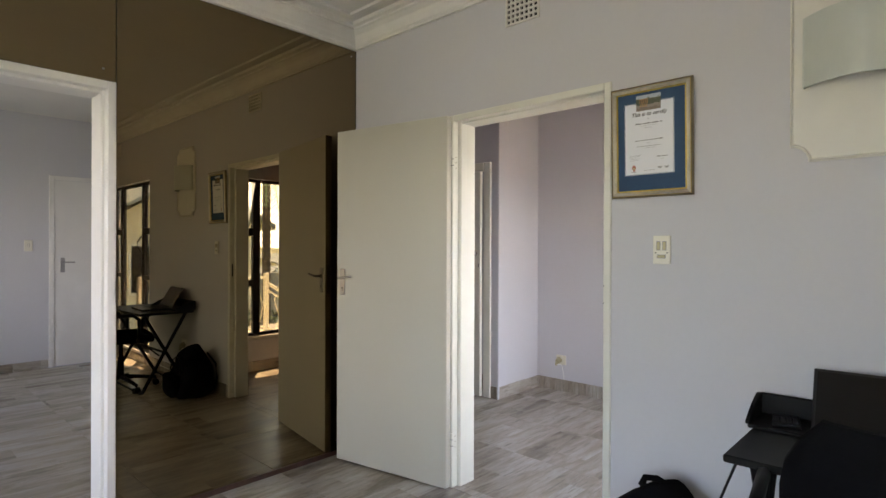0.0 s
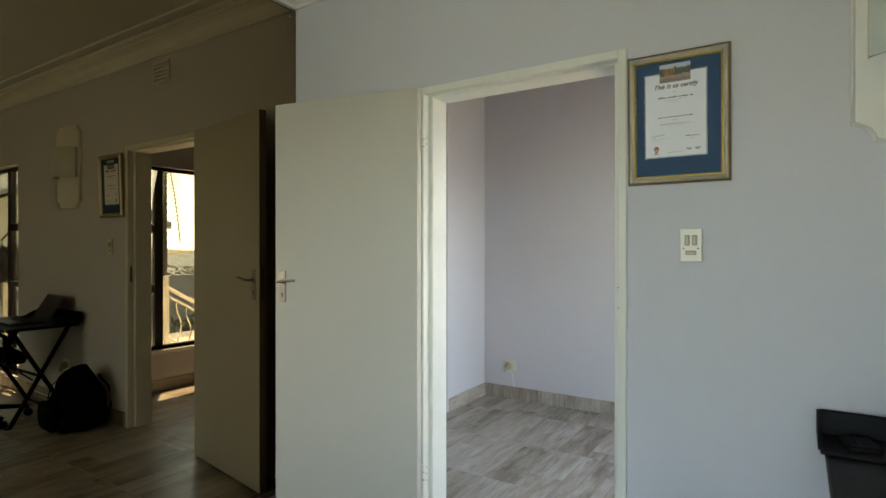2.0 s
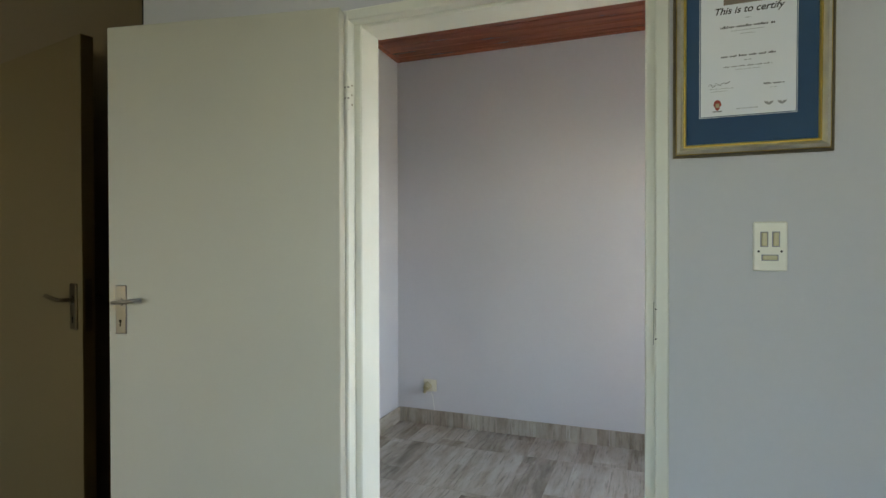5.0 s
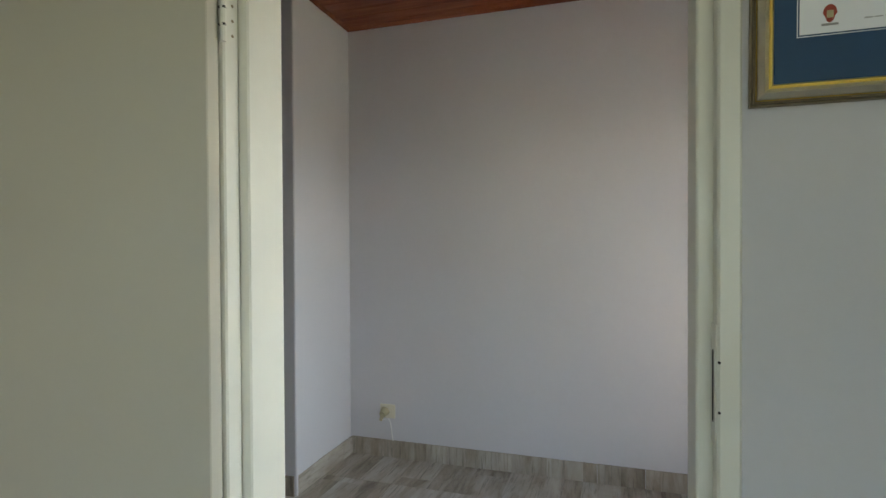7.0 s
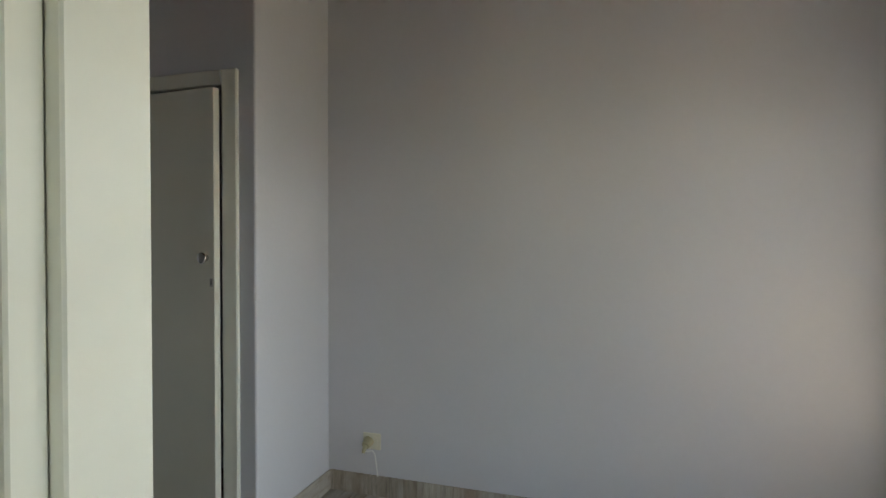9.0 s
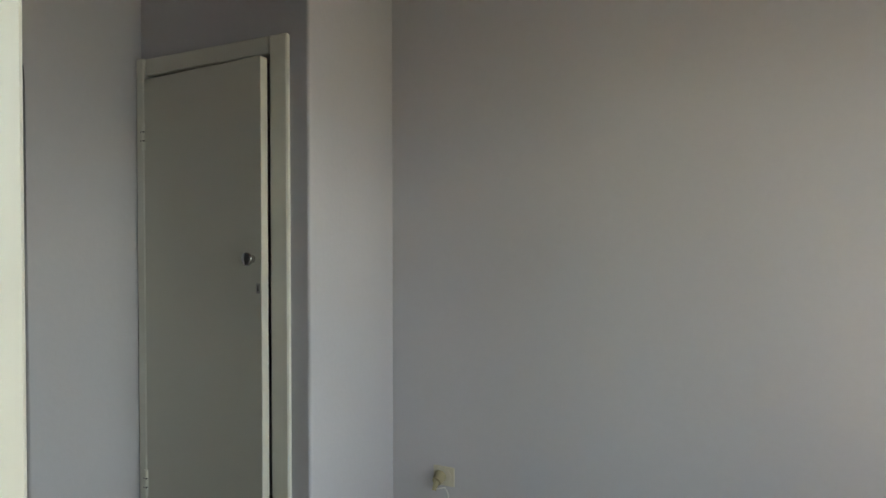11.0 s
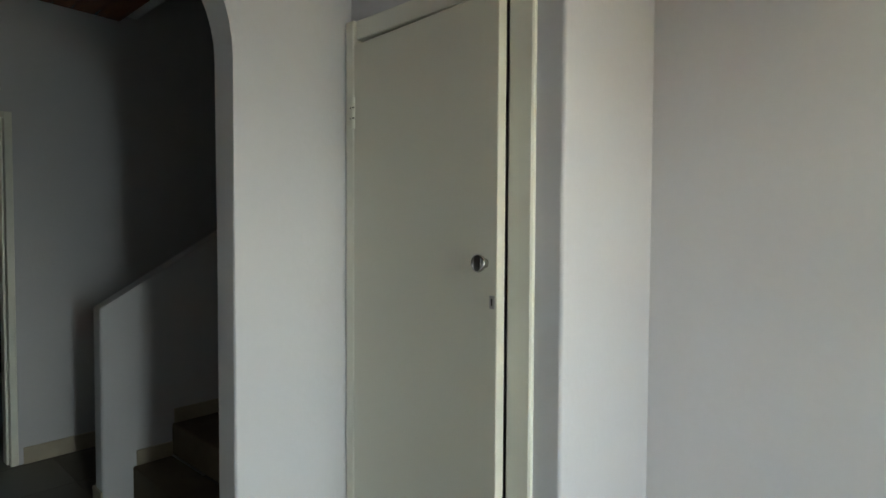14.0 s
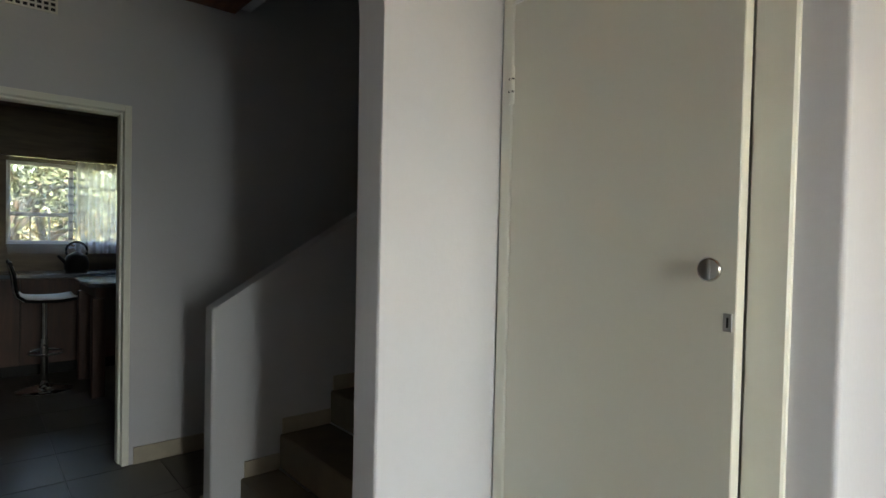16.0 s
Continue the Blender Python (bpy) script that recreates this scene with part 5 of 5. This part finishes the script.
def bar_stool():
    s = base("bar_stool", -5.22, 0.83, 0, 0, "white-seated bar stool on a chrome pedestal", "stool")
    part("foot_plate", lathe([(0.20, 0.0), (0.20, 0.006), (0.12, 0.02), (0.04, 0.045), (0.03, 0.07), (0.028, 0.08)], 28), BRIGHT_CHROME, s, "domed chrome foot", smooth=True)
    part("column", rod(rod(bmesh.new(), (0, 0, 0.07), (0, 0, 0.42), 0.028, 16), (0, 0, 0.42), (0, 0, 0.725), 0.019, 16), BRIGHT_CHROME, s, "chrome gas column")
    loop = [(0.03 + 0.13 * math.cos(a) + 0.10, 0.12 * math.sin(a), 0.33) for a in [2 * math.pi * k / 20 for k in range(21)]]
    part("footrest", tube(loop, 0.009, 8), BRIGHT_CHROME, s, "chrome footrest ring", smooth=True)
    # bent shell: seat with low back towards -y
    prof = [(0.20, 0.735), (0.10, 0.72), (-0.05, 0.72), (-0.13, 0.73), (-0.175, 0.765), (-0.19, 0.825), (-0.20, 0.93), (-0.225, 1.02)]
    bm = bmesh.new()
    top, low = [], []
    for y, z in prof:
        top.append([bm.verts.new((x, y, z + 0.03 + 0.012 * (x / 0.19) ** 2)) for x in (-0.19, -0.1, 0, 0.1, 0.19)])
        low.append([bm.verts.new((x, y - 0.012, z - 0.002 + 0.012 * (x / 0.19) ** 2)) for x in (-0.19, -0.1, 0, 0.1, 0.19)])
    for g in (top, low):
        for a, b in zip(g, g[1:]):
            for i in range(4):
                bm.faces.new((a[i], a[i + 1], b[i + 1], b[i]))
    for a, b, c, d in zip(top, top[1:], low, low[1:]):
        for i in (0, 4):
            bm.faces.new((a[i], b[i], d[i], c[i]))
    for k in (0, -1):
        for i in range(4):
            bm.faces.new((top[k][i], top[k][i + 1], low[k][i + 1], low[k][i]))
    part("seat_shell", bm, WHITE_SEAT, s, "bent white seat", smooth=True)
    part("shell_rim", tube([(-0.195, y - 0.006, z + 0.02) for y, z in prof] + [(0.195, y - 0.006, z + 0.02) for y, z in prof[::-1]], 0.013, 6), BLACK_PLASTIC, s, "black edge of the seat")


bar_stool()

# ---- outside ----
def ground():
    bm = bmesh.new()
    n, size = 40, 900.0
    grid = []
    for j in range(n + 1):
        row = []
        for i in range(n + 1):
            x, y = (i / n - 0.5) * 2, (j / n - 0.5) * 2
            x, y = math.copysign(abs(x) ** 2.5, x) * size, math.copysign(abs(y) ** 2.5, y) * size
            d = math.hypot(x, y)
            z = -1.3 - 0.035 * max(0.0, d - 12) + (0.09 * max(0.0, d - 260)) * (0.75 + 0.6 * noise.noise(Vector((x / 210, y / 210, 0))))
            row.append(bm.verts.new((x, y, max(z, -14) if d < 260 else z)))
        grid.append(row)
    for a, b in zip(grid, grid[1:]):
        for i in range(n):
            bm.faces.new((a[i], a[i + 1], b[i + 1], b[i]))
    structure("ground", bm, GRASS, "dry grassy hillside reaching the hazy horizon", "ground", smooth=True)


ground()


def sky_backdrop():
    """Bright hazy sky low over the hills, far beyond the garden."""
    m = bpy.data.materials.new("hazy_bright_sky")
    m.use_nodes = True
    nodes, links = m.node_tree.nodes, m.node_tree.links
    nodes.remove(nodes["Principled BSDF"])
    em = nodes.new("ShaderNodeEmission")
    em.inputs["Color"].default_value, em.inputs["Strength"].default_value = (0.93, 0.96, 1.0, 1), 1.6
    links.new(em.outputs[0], nodes["Material Output"].inputs["Surface"])
    bm = bmesh.new()
    low, high = [], []
    for k in range(41):
        a = radians(-70 + 160 * k / 40)
        low.append(bm.verts.new((700 * math.cos(a), 700 * math.sin(a), -60)))
        high.append(bm.verts.new((700 * math.cos(a), 700 * math.sin(a), 150)))
    for k in range(40):
        bm.faces.new((low[k], low[k + 1], high[k + 1], high[k]))
    structure("backdrop", bm, m, "bright hazy sky low over the hills", "sky")


sky_backdrop()
structure("terrace", boxes((2.70, 0.14, -1.5, 5.2, 5.2, -0.03), (2.70, 0.14, -0.03, 5.2, 5.2, 0.0)), PATIO, "pale screed terrace outside the windows", "terrace")


def belly_baluster(parent, x, y, z0, h, axis):
    pts = []
    for k in range(9):
        t = k / 8
        d = 0.055 * math.sin(math.pi * min(1.0, t * 1.25)) ** 2 * (1 if t < 0.8 else 0)
        d += -0.02 * math.sin(math.pi * max(0.0, (t - 0.7) / 0.3))
        pts.append((x + (d if axis == "x" else 0), y + (d if axis == "y" else 0), z0 + h * t))
    part("baluster", tube(pts, 0.009, 6), IRON_CREAM, parent, smooth=True)


def terrace_railing():
    r = base("terrace_railing", 0, 0, 0, label="cream iron railing with bellied balusters on the terrace", category="railing", group="terrace railings")
    for y in (0.25, 2.0):
        part("post", boxes((4.675, y - 0.03, 0.0, 4.735, y + 0.03, 0.93), bevel=0.004), IRON_CREAM, r)
    part("top_rail", boxes((4.68, 0.28, 0.84, 4.73, 1.97, 0.875), bevel=0.004), IRON_CREAM, r)
    part("bottom_rail", boxes((4.69, 0.28, 0.10, 4.72, 1.97, 0.13), bevel=0.003), IRON_CREAM, r)
    for k in range(12):
        belly_baluster(r, 4.705, 0.40 + k * 0.135, 0.13, 0.71, "y")
    s = base("stair_railing", 0, 0, 0, label="cream iron railing sloping down the garden steps", category="railing", group="terrace railings")
    dy, slope = 1.5, -0.585
    part("top_rail", tube([(4.705, 2.03, 0.77), (4.705, 2.03 + dy, 0.77 + slope * dy)], 0.026, 8), IRON_CREAM, s)
    part("middle_rail", tube([(4.705, 2.03, 0.66), (4.705, 2.03 + dy, 0.66 + slope * dy)], 0.016, 8), IRON_CREAM, s)
    part("bottom_rail", tube([(4.705, 2.03, 0.10), (4.705, 2.03 + dy, 0.10 + slope * dy)], 0.013, 8), IRON_CREAM, s)
    part("post", boxes((4.675, 2.03 + dy, 0.0 - 0.9, 4.735, 2.09 + dy, 0.05), bevel=0.004), IRON_CREAM, s)
    for k in range(10):
        belly_baluster(s, 4.705, 2.16 + k * 0.14, 0.10 + slope * (0.13 + k * 0.14), 0.56, "y")
    # rail across the terrace in front of the office window
    q = base("front_railing", 0, 0, 0, label="cream iron railing across the terrace", category="railing", group="terrace railings")
    for x in (2.78, 4.60):
        part("post", boxes((x - 0.03, 3.30, 0.0, x + 0.03, 3.36, 0.98), bevel=0.004), IRON_CREAM, q)
    part("top_rail", boxes((2.81, 3.305, 0.90, 4.57, 3.355, 0.94), bevel=0.004), IRON_CREAM, q)
    part("bottom_rail", boxes((2.81, 3.315, 0.10, 4.57, 3.345, 0.13), bevel=0.003), IRON_CREAM, q)
    for k in range(13):
        belly_baluster(q, 2.90 + k * 0.13, 3.33, 0.13, 0.77, "x")


terrace_railing()


def house(x, y, z, w, d, h, roof, rz, label, windows=2, wall=None, name="house"):
    b = base(name, x, y, z, rz, label, "house", "houses outside")
    part("wall", pierced("y", -d / 2, d / 2, -w / 2, w / 2, 0, h), wall or CREAM_PLASTER, b)
    e = 0.45
    pts = [(-d / 2 - e, h - 0.08), (-d / 2 - e, h + 0.02), (0, h + roof + 0.1), (d / 2 + e, h + 0.02), (d / 2 + e, h - 0.08), (0, h + roof - 0.02)]
    rf = part("roof", prism(pts, "x", -w / 2 - e, w / 2 + e), ROOF_GREY, b, "grey tiled pitched roof")
    for k in range(-int(w / 0.55) - 1, int(w / 0.55) + 1):
        u = k * 0.55 + 0.2
        if abs(u) < w / 2 + e - 0.1:
            for sg in (-1, 1):
                part("roof_rib", tube([(u, sg * (d / 2 + e), h + 0.03), (u, 0.0, h + roof + 0.11)], 0.035, 4), ROOF_GREY, rf)
    part("gable", prism([(-d / 2, h), (d / 2, h), (0, h + roof - 0.05)], "x", -w / 2, w / 2), wall or CREAM_PLASTER, b)
    for sg in (-1, 1):
        part("fascia", boxes((-w / 2 - e, sg * (d / 2 + e) - 0.02, h - 0.16, w / 2 + e, sg * (d / 2 + e) + 0.02, h + 0.04)), WHITE_FRAME, b, "white fascia board")
        for k in range(windows):
            u = -w / 2 + (k + 0.5) * w / windows
            a, c = sorted((sg * (d / 2 - 0.05), sg * (d / 2 + 0.025)))
            win = part("window", boxes((u - 0.6, a, h * 0.36, u + 0.6, c, h * 0.78)), SCREEN, b, "dark window")
            a, c = sorted((sg * (d / 2 + 0.0), sg * (d / 2 + 0.05)))
            part("frame", boxes((u - 0.65, a, h * 0.34, u + 0.65, c, h * 0.36), (u - 0.65, a, h * 0.78, u + 0.65, c, h * 0.80), (u - 0.65, a, h * 0.36, u - 0.6, c, h * 0.78),
                                (u + 0.6, a, h * 0.36, u + 0.65, c, h * 0.78), (u - 0.025, a, h * 0.36, u + 0.025, c, h * 0.78)), WHITE_FRAME, win)
    win = part("window", boxes((-w / 2 - 0.03, -1.5, h * 0.42, -w / 2 + 0.05, 0.2, h * 0.80)), SCREEN, b, "dark gable window")
    part("frame", boxes((-w / 2 - 0.05, -1.56, h * 0.40, -w / 2, 0.26, h * 0.42), (-w / 2 - 0.05, -1.56, h * 0.80, -w / 2, 0.26, h * 0.82),
                        (-w / 2 - 0.05, -1.56, h * 0.42, -w / 2, -1.5, h * 0.80), (-w / 2 - 0.05, 0.2, h * 0.42, -w / 2, 0.26, h * 0.80),
                        (-w / 2 - 0.05, -0.68, h * 0.42, -w / 2, -0.62, h * 0.80)), WHITE_FRAME, win)
    return b


house(17.0, 4.25, -1.3, 8.0, 4.0, 3.3, 1.35, 0, "cream plastered neighbour house with grey pitched roof", 2)
house(26.0, 0.5, -1.8, 8.0, 9.0, 3.4, 1.4, 0, "cream neighbour house standing further back", 2)
house(27.0, 15.5, -3.4, 10.0, 7.0, 2.6, 0.9, 75, "distant pale house with a low grey roof", 3)
house(50.0, 30.0, -3.6, 14.0, 8.0, 3.0, 1.2, 60, "distant pale house with a low grey roof", 3)

structure("boundary_wall", pierced("x", 14.0, 14.2, 7.0, 40.0, -2.6, 0.45), GREY_PLASTER, "grey plastered boundary wall", "wall")


def frond(bm, origin, heading, length, lift, droop, leaflets):
    """Feather leaf: a bent midrib with two rows of narrow leaflets."""
    o, u = Vector(origin), Vector((math.cos(heading), math.sin(heading), 0))
    side = Vector((-u.y, u.x, 0))
    pts = []
    for k in range(13):
        t = k / 12
        pts.append(o + u * (length * t) + Vector((0, 0, lift * t - droop * t * t)))
    for a, b in zip(pts, pts[1:]):
        rod(bm, a, b, 0.012, 5, 0.010)
    for k in range(leaflets):
        t = 0.12 + 0.88 * k / leaflets
        i = min(11, int(t * 12))
        p = pts[i].lerp(pts[i + 1], t * 12 - i)
        fw = (pts[i + 1] - pts[i]).normalized()
        ln = 0.42 * math.sin(math.pi * (0.12 + 0.85 * t)) + 0.06
        for s in (-1, 1):
            tip = p + (side * s * 0.8 + fw * 0.6).normalized() * ln + Vector((0, 0, -0.12 * ln - 0.08 * random.random()))
            w = fw * 0.016
            bm.faces.new([bm.verts.new(q) for q in (p - w, p + w, tip)])


def palm(x, y, z, h):
    p = base("palm_tree", x, y, z, label="tall palm tree with a ringed grey trunk and feathery crown", category="tree")
    prof = [(0.16, 0.0)]
    k = 0
    while k * 0.16 < h:
        zz = 0.05 + k * 0.16
        r = 0.10 - 0.015 * zz / h
        prof += [(r, zz), (r * 1.1, zz + 0.07), (r * 0.95, zz + 0.12)]
        k += 1
    part("trunk", lathe(prof, 12), BARK, p, "ringed grey-brown trunk")
    bm = bmesh.new()
    for i in range(22):
        a = i * 2.399
        frond(bm, (0, 0, h), a, 2.1 + 0.5 * random.random(), 1.6 - 0.1 * i, 1.5 + 0.4 * random.random(), 26)
    part("crown", bm, LEAF, p, "crown of drooping feather leaves")


palm(8.8, 4.3, -1.4, 4.7)


def shrub(x, y, z, r, h, seed, name="shrub", label="green leafy shrub growing in the garden", mat=None):
    rnd = random.Random(seed)
    s = base(name, x, y, z, 0, label, "shrub", "shrubs")
    bm = bmesh.new()
    for k in range(7):
        a = k * 0.9
        rod(bm, (0, 0, 0), (math.cos(a) * r * 0.6, math.sin(a) * r * 0.6, h * (0.5 + 0.4 * rnd.random())), 0.03, 5, 0.01)
    part("stems", bm, BARK, s)
    bm = bmesh.new()
    for _ in range(900 if r < 1.2 else 2800):
        while True:
            p = Vector((rnd.uniform(-1, 1), rnd.uniform(-1, 1), rnd.uniform(0, 1)))
            if p.length < 1 and noise.noise(p * 2.2 + Vector((seed, 0, 0))) > -0.12:
                break
        p = Vector((p.x * r, p.y * r, p.z * h))
        d = Vector((rnd.gauss(0, 1), rnd.gauss(0, 1), rnd.gauss(0, 0.7))).normalized()
        q = d.cross(Vector((rnd.gauss(0, 1), rnd.gauss(0, 1), rnd.gauss(0, 1)))).normalized()
        l = min(0.13 * r, 0.085)
        w = 0.4 * l
        bm.faces.new([bm.verts.new(v) for v in (p - d * l, p + q * w, p + d * l, p - q * w)])
    part("leaves", bm, mat or SHRUB, s)
    return s


shrub(6.4, 3.4, -1.3, 0.8, 1.5, 3)
shrub(7.4, 5.2, -1.3, 1.0, 1.6, 4)
shrub(19.5, 11.6, -2.0, 1.6, 2.6, 5)
shrub(23.5, 15.2, -2.3, 2.0, 3.0, 6)
shrub(12.5, 5.6, -1.8, 1.0, 1.7, 7)


def garden_tree(x, y, z, h, seed):
    rnd = random.Random(seed)
    t = base("garden_tree", x, y, z, 0, "garden tree with forked limbs and small leaves behind the kitchen", "tree", "garden trees")
    bm = bmesh.new()
    limbs = []

    def grow(p, d, length, r, depth):
        q = p + d * length
        rod(bm, p, q, r, 7, r * 0.68)
        if depth == 0:
            limbs.append(q)
            return
        for _ in range(3):
            e = (d + Vector((rnd.uniform(-0.8, 0.8), rnd.uniform(-0.8, 0.8), rnd.uniform(-0.1, 0.6)))).normalized()
            grow(q, e, length * rnd.uniform(0.6, 0.8), r * 0.62, depth - 1)
    grow(Vector((0, 0, 0)), Vector((0.08, 0.1, 1)).normalized(), h * 0.30, 0.13, 3)
    part("trunk", bm, BARK, t)
    bm = bmesh.new()
    for q in limbs:
        for _ in range(110):
            p = q + Vector((rnd.gauss(0, 0.34), rnd.gauss(0, 0.34), rnd.gauss(0, 0.28)))
            d = Vector((rnd.gauss(0, 1), rnd.gauss(0, 1), rnd.gauss(0, 1))).normalized()
            e = d.cross(Vector((rnd.gauss(0, 1), rnd.gauss(0, 1), rnd.gauss(0, 1)))).normalized()
            bm.faces.new([bm.verts.new(v) for v in (p - d * 0.045, p + e * 0.02, p + d * 0.045, p - e * 0.02)])
    part("crown", bm, SHRUB, t)


garden_tree(-8.6, 0.6, -0.5, 3.6, 11)
garden_tree(-10.6, 2.6, -0.5, 5.0, 12)
garden_tree(-12.5, 1.6, -0.5, 5.6, 13)
garden_tree(-9.8, 1.9, -0.5, 3.4, 14)
for hx, hy, hs in ((-14.0, 0.2, 21), (-14.4, 2.2, 22), (-14.2, 4.2, 23), (-14.0, -1.8, 24)):
    shrub(hx, hy, -0.4, 1.5, 2.5, hs, label="dry yellowing hedge shrub in the sunlit yard", mat=DRY_LEAF)
structure("yard", boxes((-26.0, -8.0, -1.6, -6.5, 14.0, -0.4)), GRASS, "sunlit dry yard behind the kitchen", "ground")

# ---- floor tiles, one by one ----
def tile_mesh(name, w, d, mat, gap=0.0022, h=0.008):
    bm = bmesh.new()
    box(bm, gap / 2, gap / 2, -h, w - gap / 2, d - gap / 2, 0.0)
    top = [e for e in bm.edges if all(v.co.z > -1e-5 for v in e.verts)]
    bmesh.ops.bevel(bm, geom=top, offset=0.0009, segments=1, affect="EDGES")
    me = bpy.data.meshes.new(name)
    bm.to_mesh(me)
    bm.free()
    me.materials.append(mat)
    return me


def lay(x0, y0, x1, y1, size, mat, name, ox=0.0, oy=0.0):
    """Tiles over a rectangle of the floor on a grid of the given size, cut at its edges."""
    floor = bpy.data.objects["floor"]
    kept = {}
    for i in range(math.floor((x0 - ox) / size), math.ceil((x1 - ox) / size)):
        for j in range(math.floor((y0 - oy) / size), math.ceil((y1 - oy) / size)):
            a, b = max(x0, ox + i * size), max(y0, oy + j * size)
            c, d = min(x1, ox + (i + 1) * size), min(y1, oy + (j + 1) * size)
            if c - a < 0.01 or d - b < 0.01:
                continue
            key = (round(c - a, 3), round(d - b, 3))
            if key not in kept:
                kept[key] = tile_mesh(name, *key, mat)
            ob = new(name, kept[key])
            ob.parent = floor
            ob.location = (a, b, 0.0)


lay(-0.012, OFFICE_Y0, OFFICE_X1, 0.0, 0.6, TILE, "floor_tile", 0.1, 0.06)
lay(ARCH_X, 0.0, LOBBY_X1, LOBBY_Y1, 0.6, TILE, "floor_tile", 0.1, 0.06)
lay(-4.307, OFFICE_Y0, -0.012, 0.0, 0.6, TILE, "floor_tile", 0.1, 0.06)
lay(-6.32, WALL, ARCH_X, 4.7, 0.45, HALL_TILE, "hall_tile", 0.0, 0.3)
